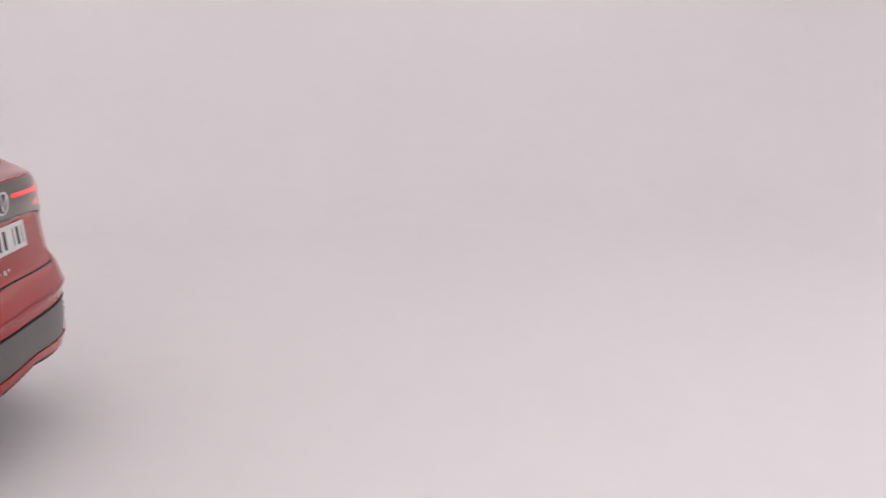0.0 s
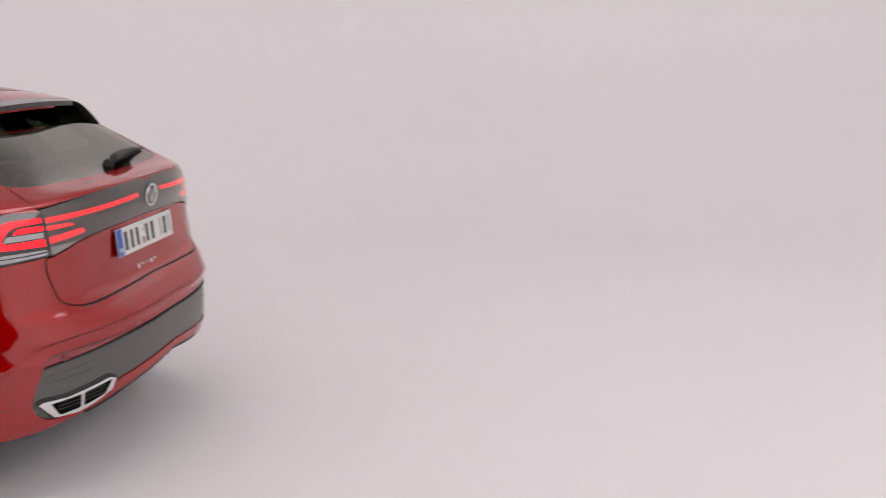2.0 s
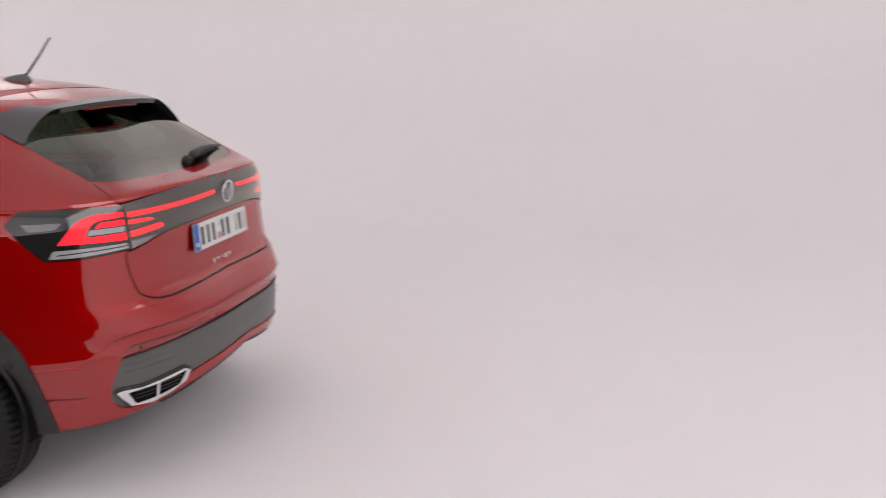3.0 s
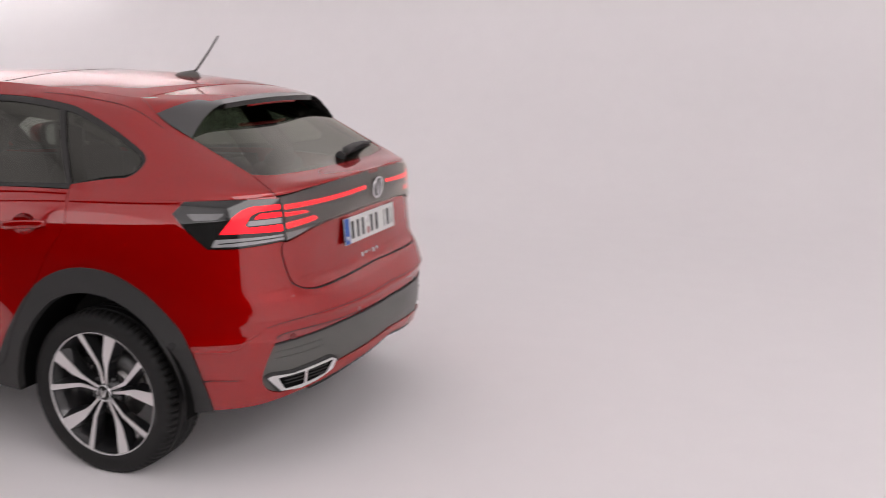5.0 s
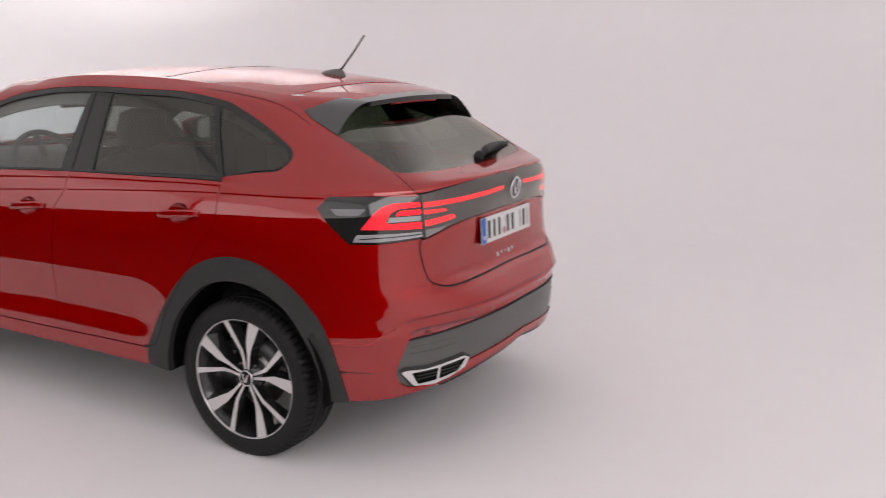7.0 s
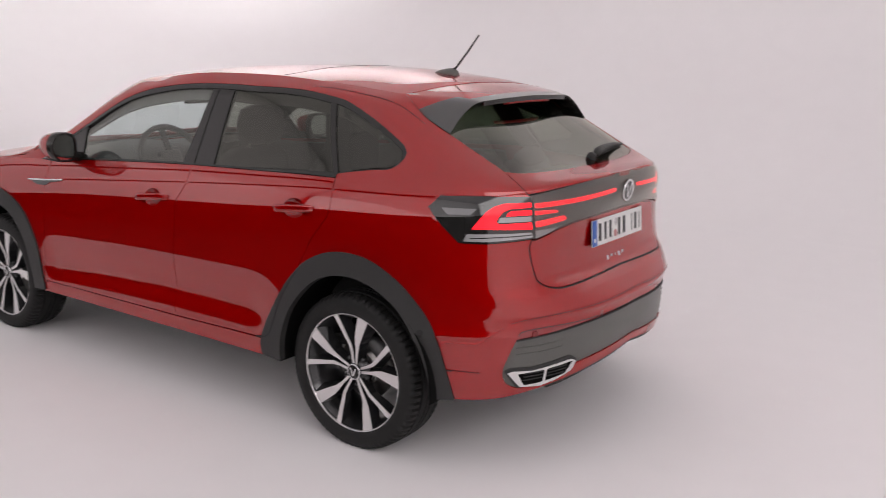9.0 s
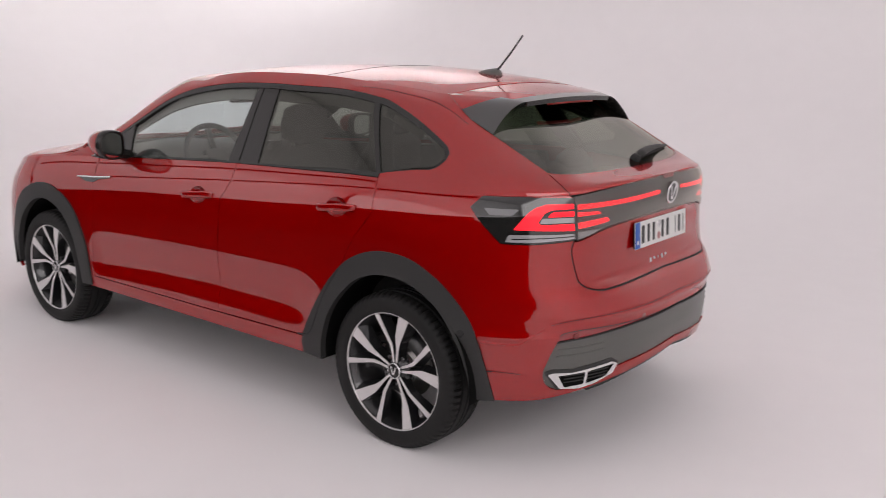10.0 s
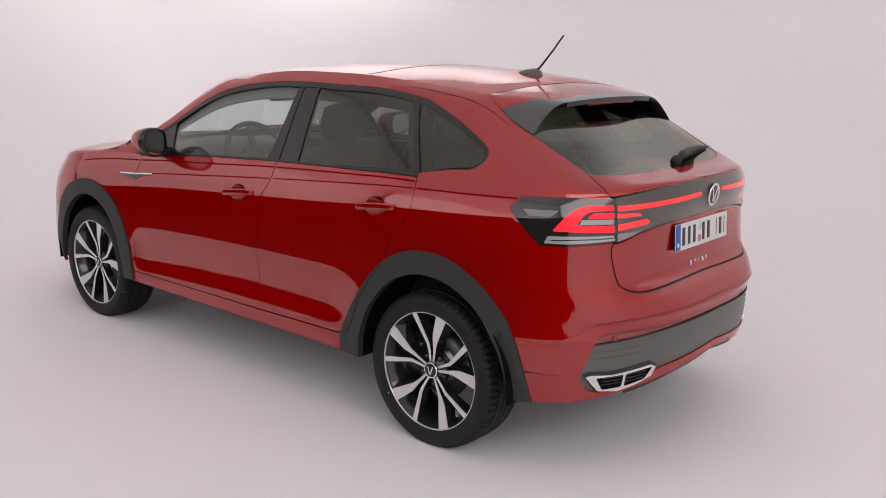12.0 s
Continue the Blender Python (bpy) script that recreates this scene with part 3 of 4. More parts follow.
    panel("door_arch_trim", [(lower, slip + flow([(slip[-1][0], slip[-1][1]), (.33, .63), (.43, .47), (.475, .36), (.47, .30)]))], CLADDING, car, lift=.007, depth=.02, step=.03, sides=sides)
    panel("door_arch_gap", [(lower, ribbon(flow([(.50, .378), (.470, .382), (.440, .389), (.413, .415), (.382, .487), (.353, .557), (.316, .622), (.262, .700)]), .0055))], MATT_BLACK, car, lift=.0098, depth=.004, step=.02, sides=sides)

    # tail
    seam = [(-.283, .675), (-.36, .80), (-.426, .896)]
    trim_top = flow([(MID, .580), (-.947, .575), (-.78, .574), (-.70, .572), (-.645, .565), (-.630, .553)])
    trim_low = flow([(-.621, .531), (-.703, .541), (-.946, .562), (MID, .572)])
    valance_side = flow([(-.621, .531), (-.598, .475), (-.579, .410), (-.594, .362), (-.630, .338), (-.685, .338), (-.780, .355), (-.856, .396), (-.972, .414), (MID, .437)])
    lip = flow([(MID, .408), (-.987, .375), (-.751, .329), (-.649, .310), (-.554, .297), (-.425, .296)])
    cover = (seam + [(-.511, .893), (-.672, .903)] + GATE_SIDE[1:] + trim_top + valance_side + lip
             + [p for p in ARCH_OUT if p[1] < .67 and p[0] < 0][::-1])
    panel("rear_bumper", [(lower, cover)], PAINT, car, sides=sides, step=.018)
    valance = valance_side + mirror_q(valance_side)[::-1][1:] + mirror_q(trim_low)[1:] + trim_low[::-1][1:-1]
    panel("rear_valance", [(lower, inset(valance, .001))], GREY_VALANCE, car, "grey satin plastic bumper valance", lift=-.006, step=.02)
    seam_line = flow([(-.600, .598), (-.664, .612), (-.814, .626), (-1.026, .631), (MID, .637)])
    panel("bumper_seam", [(lower, ribbon(seam_line, .0030))], SEAM, car, lift=.0008, depth=.002, step=.03, sides=sides)
    panel("reflector_edge", [(lower, ribbon(trim_top, .003))], MATT_BLACK, car, lift=.0008, depth=.004, step=.03, sides=sides)
    strip = trim_top[::-1] + trim_low[::-1]
    panel("bumper_reflector", [(lower, inset(strip, .0015))], REFLECTOR, car, "dark red reflector strip in the bumper", lift=-.004, step=.03, sides=sides)
    panel("bumper_shadow_gap", [(lower, ribbon(trim_low, .006))], MATT_BLACK, car, lift=.001, depth=.02, step=.03, sides=sides)

    gate_side = GATE_SIDE[:-1]
    bar_low = flow([(-.690, .902), (-.74, .915), (-.818, .934), (-.963, .950), (MID, .958)])
    bar_top = flow([(-.676, 1.064), (-.75, 1.0755), (-.826, 1.086), (-.984, 1.1015), (MID, 1.1098)])
    gate = inset(gate_side + mirror_q(gate_side)[::-1] + mirror_q(bar_low)[1:-1] + bar_low[::-1], .0055)
    tailgate = panel("tailgate", [(lower, gate)], PAINT, car, step=.035)
    glass_low = flow([(-.506, .466), (-.545, .52), (-.570, .60), (-.597, .75), (-.608, 1.0)])
    rim = [(-.504, .463)] + [(x - .003, v + .004) for x, v in HATCH_EDGE if x < -.512] + [(-.65, 0.0), (-.70, 0.0), (-.72, 0.0), (-.732, 0.0), (-.738, 0.0), (-.7392, .5), (-.7394, 1.0)]
    lid = rim + [(x, 2 - v) for x, v in rim[::-1][1:]] + [(x, 2 - v) for x, v in glass_low[:-1]] + glass_low[::-1]
    panel("tailgate_lid", [(upper, lid)], PAINT, tailgate, step=.03)
    edge = [p for p in HATCH_EDGE if -.5 <= p[0] < -.16]
    top = [(-.15, .50), (-.13, .75), (-.125, 1.0)]
    glass = edge + glass_low + [(x, 2 - v) for x, v in glass_low[::-1][1:]] + [(x, 2 - v) for x, v in edge[::-1]] + [(x, 2 - v) for x, v in top[:2]] + top[::-1]
    panel("rear_window", [(upper, inset(glass, .004))], REAR_GLASS, tailgate, "dark tinted rear window", lift=-.002, depth=.006, step=.04)
    bar = bar_low + mirror_q(bar_low)[::-1][1:] + mirror_q(bar_top)[1:] + bar_top[::-1][1:]
    panel("light_bar", [(lower, inset(bar, .001))], BAR_GLOSS, tailgate, "smoked black light bar across the tailgate", lift=-.004, depth=.02, step=.03)
    panel("light_bar_cover", [(lower, inset(bar, .001))], LAMP_COVER, tailgate, "clear glossy cover of the light bar", lift=.006, depth=.008, step=.02)
    tail_lamps(tailgate)
    creases()
    windows()
    spoiler(tailgate)
    plate_and_badge(tailgate)
    exhaust()


def handle_cup(spot):
    q, z = spot
    return [(q + .060 * math.cos(a), z + .002 + .040 * math.sin(a)) for a in (2 * math.pi * j / 28 for j in range(28))]


def door_handle(door, spot, side):
    q, z = spot
    rings = []
    for k in range(25):
        t = k / 12 - 1
        qq, zz = q + .110 * t, z - .11 * .110 * t
        p, n = Vector(lower(qq, zz)), normal_at(lower, qq, zz)
        c = p + n * (.024 * (1 - abs(t) ** 8) - .003)
        h, d = .0165 * (1 - .35 * abs(t) ** 6), .0085
        ring = []
        for j in range(14):
            a = 2 * math.pi * j / 14
            x, y = math.copysign(abs(math.cos(a)) ** .6, math.cos(a)), math.copysign(abs(math.sin(a)) ** .6, math.sin(a))
            ring.append(tuple((c + n * d * x + Vector((0, 0, h * y))) * Vector((1, side, 1))))
        rings.append(ring)
    part("handle", loft(rings), PAINT, door)

    def bowl(u, v):
        r = ((u - q) / .060) ** 2 + ((v - z - .002) / .040) ** 2
        p, n = Vector(lower(u, v)), normal_at(lower, u, v)
        return tuple(p - n * .030 * max(1 - r, 0) ** .6)
    panel("handle_recess", [(bowl, handle_cup(spot))], PAINT, door, depth=0, sides=(side,), step=.009)


def tail_lamps(tailgate):
    for side in (1, -1):
        lamp = panel("tail_lamp", [(lower, inset(LAMP, .002))], LAMP_SMOKE, car, "smoked tail lamp with a glowing red signature", lift=.006, depth=.03, step=.03, sides=(side,))
        # hooked red signature: an upper and a lower arm that meet in a point
        arms = [soft([(-.466, .948), (-.490, .980), (-.512, 1.006), (-.540, 1.026), (-.575, 1.037), (-.670, 1.039), (-.670, 1.022), (-.592, 1.018),
                      (-.566, 1.006), (-.545, .975), (-.556, .966), (-.672, .968), (-.674, .942)], .004),
                soft([(-.588, 1.004), (-.600, 1.012), (-.671, 1.013), (-.671, .996), (-.580, .994)], .003)]
        for shape in arms:
            panel("light_signature", [(lower, shape)], LAMP_RED, lamp, "glowing red light element", lift=.0085, depth=.004, sides=(side,), step=.02)
        panel("lamp_reflector", [(lower, soft([(-.560, .990), (-.672, .991), (-.672, .972), (-.552, .971)], .003))], LAMP_CLEAR, lamp, "grey reflector inside the lamp", lift=.0075, depth=.003, sides=(side,), step=.02)
        panel("indicator", [(lower, soft([(-.366, 1.020), (-.484, 1.019), (-.462, .998), (-.388, .996)], .005))], LAMP_GREY, lamp, "clear indicator lens", lift=.008, depth=.004, sides=(side,), step=.02)
        panel("reversing_lens", [(lower, soft([(-.452, .930), (-.672, .931), (-.678, .912), (-.511, .902), (-.440, .904)], .004))], LAMP_CLEAR, lamp, "clear reversing lamp lens", lift=.008, depth=.004, sides=(side,), step=.02)
        panel("lens_divider", [(lower, ribbon([(-.462, .9145), (-.56, .9185), (-.674, .9215)], .0035))], LAMP_SMOKE, lamp, lift=.0085, depth=.003, sides=(side,), step=.02)
        # the part of the cluster on the tailgate
        panel("light_strip", [(lower, soft([(-.690, 1.036), (-1.15, 1.053), (-1.15, 1.039), (-.690, 1.018)], .003))], LAMP_RED, tailgate, "thin glowing red light strip", lift=.0005, depth=.004, sides=(side,), step=.025)
        panel("light_strip", [(lower, soft([(-.690, 1.008), (-.775, 1.006), (-.79, .997), (-.690, .992)], .003))], LAMP_RED, tailgate, "short glowing red light element", lift=.0005, depth=.004, sides=(side,), step=.02)
        panel("light_strip", [(lower, soft([(-.694, .968), (-.82, .979), (-.836, .966), (-.82, .960), (-.696, .946)], .003))], LAMP_RED, tailgate, "short glowing red light element", lift=.0005, depth=.004, sides=(side,), step=.02)
        panel("reversing_lens", [(lower, soft([(-.692, .934), (-.80, .937), (-.76, .922), (-.694, .906)], .003))], LAMP_CLEAR, tailgate, "clear reversing lamp lens", lift=.0005, depth=.004, sides=(side,), step=.02)


def creases():
    """Two fine pressed lines along each side: one under the windows, one from the fender trim to the tail lamp."""
    line = curve([(-.34, 1.056), (-.114, 1.050), (.102, 1.042), (.686, 1.002), (.968, .980), (1.954, .897)])

    def bead(at, half, steep):
        def surface(q, v):
            z = at(q)
            x, y, _ = lower(q, z)
            return (x, y - steep * (v - z) + .0012, v)
        return surface, half
    for x0, x1 in ((-.34, .10), (.118, .985), (1.015, 1.95)):
        pts = [x0 + (x1 - x0) * k / 24 for k in range(25)]
        surface, half = bead(line, .0028, .10)
        panel("side_crease", [(surface, [(q, line(q) + half) for q in pts] + [(q, line(q) - half) for q in pts[::-1]])], PAINT, car, depth=.003, step=.03, sides=(1, -1))
    ledge = curve([(-.63, .601), (-.594, .592), (-.562, .575), (-.53, .553), (-.49, .528), (-.44, .530), (-.375, .532)])
    pts = [-.375 - .205 * k / 30 for k in range(31)]
    surface, half = bead(ledge, .0055, .75)
    panel("bumper_ledge", [(surface, [(q, ledge(q) + half) for q in pts] + [(q, ledge(q) - half) for q in pts[::-1]])], PAINT, car, depth=.004, step=.02, sides=(1, -1))
    under = curve([(.0, 1.062), (.118, 1.066), (.6, 1.048), (1.0, 1.028), (1.64, .984), (1.84, .972), (2.09, .952), (2.37, .932), (2.51, .918), (2.66, .896)])
    for x0, x1 in ((.122, .985), (1.005, 2.09), (2.118, 2.65)):
        pts = [x0 + (x1 - x0) * k / 24 for k in range(25)]
        surface, half = bead(under, .0035, .10)
        panel("side_crease", [(surface, [(q, under(q) + half) for q in pts] + [(q, under(q) - half) for q in pts[::-1]])], PAINT, car, depth=.003, step=.03, sides=(1, -1))


def windows():
    sides = (1, -1)
    for side in sides:
        front = soft([(1.065, .016), (1.85, .018), (1.895, .230)], .01) + flow([(1.896, .252), (1.724, .341), (1.542, .396), (1.265, .433), (1.032, .439)])
        rear = soft([(.137, .032), (.86, .010)], .008) + flow([(.892, .437), (.746, .432), (.493, .425), (.294, .408)])
        quarter = flow([(.112, .036), (-.06, .112), (-.112, .136), (-.140, .17), (-.158, .225), (-.14, .268)]) + flow([(-.077, .302), (.053, .348), (.188, .392), (.262, .407)])
        panel("front_door_window", [(upper, front)], GLASS, car, "clear side window", lift=-.006, depth=.004, sides=(side,))
        panel("rear_door_window", [(upper, rear)], DARK_GLASS, car, "dark tinted side window", lift=-.006, depth=.004, sides=(side,))
        panel("quarter_window", [(upper, quarter)], DARK_GLASS, car, "small dark tinted quarter window", lift=-.006, depth=.004, sides=(side,))
    panel("window_frame", [(upper, ribbon([(x, v - .011) for x, v in DLO_TOP + DLO_TAIL[1:]], .030))], BLACK, car, "gloss black window surround", lift=-.001, depth=.02, sides=sides)
    panel("window_seal", [(upper, [(.117, .0), (2.02, .0), (2.02, .011), (1.84, .012), (1.05, .011), (.5, .013), (.117, .030)])], BLACK, car, "black window sill seal", lift=.003, depth=.02, sides=sides)
    panel("door_pillar", [(upper, [(.86, .012), (.985, .012), (.992, .447), (.892, .447)])], BLACK, car, lift=-.002, depth=.02, sides=sides)
    panel("door_pillar", [(upper, [(.993, .012), (1.065, .012), (1.032, .447), (.999, .447)])], BLACK, car, lift=-.002, depth=.02, sides=sides)
    panel("door_pillar", [(upper, [(.112, .025), (.138, .025), (.294, .416), (.262, .416)])], BLACK, car, lift=-.001, depth=.02, sides=sides)
    panel("mirror_base", [(upper, [(1.84, .010), (2.06, .010), (2.04, .20), (1.90, .275)])], BLACK, car, lift=.0, depth=.02, sides=sides)



def spoiler(tailgate):
    # trailing edge, from the car's left to its right
    def edge(w, drop=0.0):
        return Vector((-.287 + .034 * abs(w) ** 2.4, .425 * w, 1.392 - .018 * w * w - drop))
    front = [upper(x - .004, v) for x, v in ROOF_GAP]
    front = [Vector(p) for p in front] + [Vector((p[0], -p[1], p[2])) for p in front[::-1][1:]]
    n, count, split, turn_in = len(front), 25, 19, 4
    bend = [math.copysign(abs(1 - 2 * i / (n - 1)) ** .9, 1 - 2 * i / (n - 1)) for i in range(n)]
    rows = []
    for k in range(count):
        t = k / (count - 1)
        row = []
        for p, w in zip(front, bend):
            m = p.lerp(edge(w), t)
            m.z += .006 * math.sin(math.pi * t) * (1 - .4 * abs(w))
            row.append(m)
        rows.append(row)
    inner = [[tuple(p) for p in row[turn_in:n - turn_in]] for row in rows]
    blade = part("spoiler", loft(inner[:split + 1], closed=False), PAINT, tailgate, "roof spoiler over the rear window")
    part("spoiler_edge", loft(inner[split:], closed=False), SPOILER_FIN, blade)
    down = [tuple(edge(w, .020) + Vector((.004, 0, 0))) for w in bend]
    into = []
    for i in range(n):
        w = 1 - 2 * i / (n - 1)
        p = Vector(upper(-.10, 1 - .46 * w))
        into.append((p.x, p.y * .97, p.z - .012))
    mid = [tuple(Vector(a).lerp(Vector(b), .5) + Vector((0, 0, .006))) for a, b in zip(down, into)]
    part("spoiler_lip", loft([inner[-1], down[turn_in:n - turn_in]], closed=False), BLACK, blade)
    part("spoiler_underside", loft([down, mid, into], closed=False), BLACK, blade)
    # side fins: the blade turns down in a round corner to the window's edge
    low = [Vector(upper(*p)) + normal_at(upper, *p) * .003 for p in HATCH_EDGE if p[0] > -.262]
    for side in (1, -1):
        flip = Vector((1, side, 1))
        rings = []
        for k in range(count):
            s = k / (count - 1) * (len(low) - 1)
            i = min(int(s), len(low) - 2)
            a, c, b = low[i].lerp(low[i + 1], s - i), rows[k][0] + Vector((0, .012, .004)) * (k / count), rows[k][turn_in]
            rings.append([tuple(((1 - u) ** 2 * a + 2 * u * (1 - u) * c + u * u * b) * flip) for u in (j / 12 for j in range(13))])
        cut = next(k for k in range(count) if rings[k][0][0] < -.108)
        part("spoiler_cheek", loft(rings[:cut + 1], closed=False), PAINT, blade)
        part("spoiler_fin", loft(rings[cut:], closed=False), SPOILER_FIN, blade, "gloss dark grey spoiler fin")
        lip_in = [tuple(Vector(p) + Vector((.012, -.016 * side * (1 - j / 12), -.020 * j / 12))) for j, p in enumerate(rings[-1])]
        deep = [tuple(Vector(p) + Vector((.10, -.022 * side * (1 - j / 12), .010 - .020 * j / 12))) for j, p in enumerate(rings[-1])]
        part("fin_lip", loft([rings[-1], lip_in, deep], closed=False), BLACK, blade)
    brake = []
    for i in range(13):
        w = .42 - .84 * i / 12
        brake.append([tuple(edge(w, .012) + Vector((a, 0, b))) for a, b in ((.008, -.002), (.022, -.002), (.022, -.018), (.010, -.015))])
    part("high_brake_lamp", loft(brake), LAMP_DIM, blade, "unlit dark red high brake lamp")


def plate_and_badge(tailgate):
    z, tilt = .878, -4.0
    m = pose(-.7175, 0, z, 0, -tilt, 0)
    holder = part("number_plate", bevel_box((.006, .462, .098), (.0005, 0, 0), .002), PLATE_INK, tailgate, "white number plate with a blue band")
    holder.matrix_basis = m
    part("plate_face", bevel_box((.003, .471, .107), (-.0055, 0, 0), .0012), PLATE_WHITE, holder)
    part("plate_band", bevel_box((.003, .042, .104), (-.0062, .2135, 0), .001), PLATE_BLUE, holder)
    part("plate_mark", bevel_box((.002, .014, .016), (-.0076, .2135, -.028), .0006), PLATE_WHITE, holder)
    y = .186
    for width in (.038, .034, .034, 0, .034, .036, 0, .018, .034, .018):
        if width == 0:
            y -= .036
            continue
        part("plate_bar", bevel_box((.002, width - .013, .072), (-.0074, y - width / 2, 0), .001), PLATE_INK, holder)
        y -= width + .012
    for dz in (.024, -.024):
        seal = lathe([(0, .0012), (.0145, .0012), (.0155, 0)], 20)
        ob = part("plate_seal", seal, SATIN_CHROME if dz > 0 else PLATE_SEAL, holder)
        ob.matrix_basis = pose(-.0072, .026, dz, 0, 0, 90)
    # plain round badge on the light bar
    ring = lathe([(.037, .001), (.039, .003), (.042, .004), (.0455, .003), (.047, 0)], 40)
    badge = part("badge", ring, SATIN_CHROME, tailgate, "plain round silver badge with a dark face")
    badge.matrix_basis = pose(-.7595, 0, 1.032, 0, 0, 90) @ pose(0, 0, 0, -6, 0, 0)
    part("badge_face", lathe([(0, .0015), (.038, .001)], 32), BLACK, badge)
    for a in (18, -18):
        part("badge_bar", bevel_box((.008, .003, .060), (.012 if a > 0 else -.012, .0022, .0), .001, turn=pose(0, 0, 0, 0, a, 0)), SATIN_CHROME, badge)
    # five short silver bars stand where the name is set
    for k, w in enumerate((.016, .018, .007, .018, .018)):
        yy = .074 - .036 * k
        q = -ROUND * math.atan2(.735, yy)
        panel("name_bar", [(lower, soft([(q - w / 2, .746), (q + w / 2, .746), (q + w / 2, .766), (q - w / 2, .766)], .003))], SATIN_CHROME, tailgate, lift=.0025, depth=.003, step=.02)
    # wiper
    bm = tube([(-.572, -.075, 1.150), (-.555, -.12, 1.164), (-.535, -.22, 1.172), (-.512, -.36, 1.172), (-.490, -.50, 1.160)], [.014, .020, .018, .012, .005], 12)
    bmesh.ops.scale(bm, vec=(1, 1, .8), space=Matrix.Translation((.5, 0, -1.17)), verts=bm.verts)
    wiper = part("wiper_arm", bm, CLADDING, tailgate, "black plastic rear wiper arm")
    part("wiper_blade", loft([[(x + dx, y, z + dz) for dx, dz in ((-.007, -.004), (.004, -.002), (.003, .010), (-.003, .010))]
                              for x, y, z in ((-.553, -.08, 1.142), (-.530, -.24, 1.150), (-.499, -.42, 1.153), (-.470, -.535, 1.156))]), MATT_BLACK, wiper)
    part("wiper_pivot", lathe([(0, .024), (.016, .022), (.021, .012), (.023, 0)], 20), MATT_BLACK, wiper).matrix_basis = pose(-.556, -.058, 1.140, 65, 0, 90)


def exhaust():
    frame_out = [(-.594, .408), (-.612, .414), (-.681, .411), (-.835, .433), (-.862, .419), (-.847, .381), (-.780, .353), (-.715, .338), (-.640, .346)]
    left = [(-.630, .401), (-.728, .408), (-.726, .356), (-.655, .351)]
    right = [(-.737, .409), (-.845, .423), (-.816, .374), (-.736, .357)]
    for side in (1, -1):
        trim = panel("exhaust_trim", [(lower, soft(frame_out, .006))], CHROME, car, "polished chrome exhaust surround", lift=.007 if side > 0 else .0005, depth=.03, step=.02, sides=(side,), holes=[soft(left, .006), soft(right, .006)])
        panel("exhaust_backing", [(lower, inset(soft(frame_out, .006), .004))], LINER, trim, lift=-.002, depth=.003, step=.02, sides=(side,))
        for z in (.372, .386, .400):
            panel("louvre", [(lower, ribbon([(-.655, z - .004), (-.74, z), (-.825, z + .006)], .004))], CLADDING, trim, lift=.0015, depth=.003, step=.02, sides=(side,))
        panel("exhaust_bezel", [(lower, soft([(-.584, .412), (-.606, .424), (-.683, .420), (-.838, .444), (-.874, .421), (-.854, .374), (-.782, .344), (-.715, .328), (-.632, .336)], .008))],
              CLADDING, trim, lift=-.003 if side > 0 else -.006, depth=.02, step=.03, sides=(side,), holes=[soft(inset(frame_out, .004), .004)])
        for z in (.475, .500):
            panel("valance_rib", [(lower, ribbon([(-.625, z), (-.72, z + .004), (-.80, z + .012)], .004))], GREY_VALANCE, car, lift=-.003, depth=.004, step=.03, sides=(side,))
        for q, z in ((-.690, .551), (-.995, .584)):
            panel("parking_sensor", [(lower, [(q + .011 * math.cos(a), z + .011 * math.sin(a)) for a in (math.pi * j / 8 for j in range(16))])], SENSOR, car, lift=.0003, depth=.005, step=.02, sides=(side,))
        panel("arch_seam", [(lower, ribbon([(-.335, .420), (-.40, .416), (-.415, .416)], .004))], MATT_BLACK, car, lift=.0075, depth=.003, step=.02, sides=(side,))
        # flat dark red ribbon: the crease's shade as colour
        panel("bumper_crease", [(lower, ribbon([(-.412, .416), (-.45, .414), (-.505, .409)], .004))], SEAM, car, lift=.0008, depth=.003, step=.02, sides=(side,))
        q, z = -.309, .554
        panel("parking_sensor", [(lower, [(q + .012 * math.cos(a), z + .012 * math.sin(a)) for a in (math.pi * j / 8 for j in range(16))])], MATT_BLACK, car, lift=.011, depth=.005, step=.02, sides=(side,))


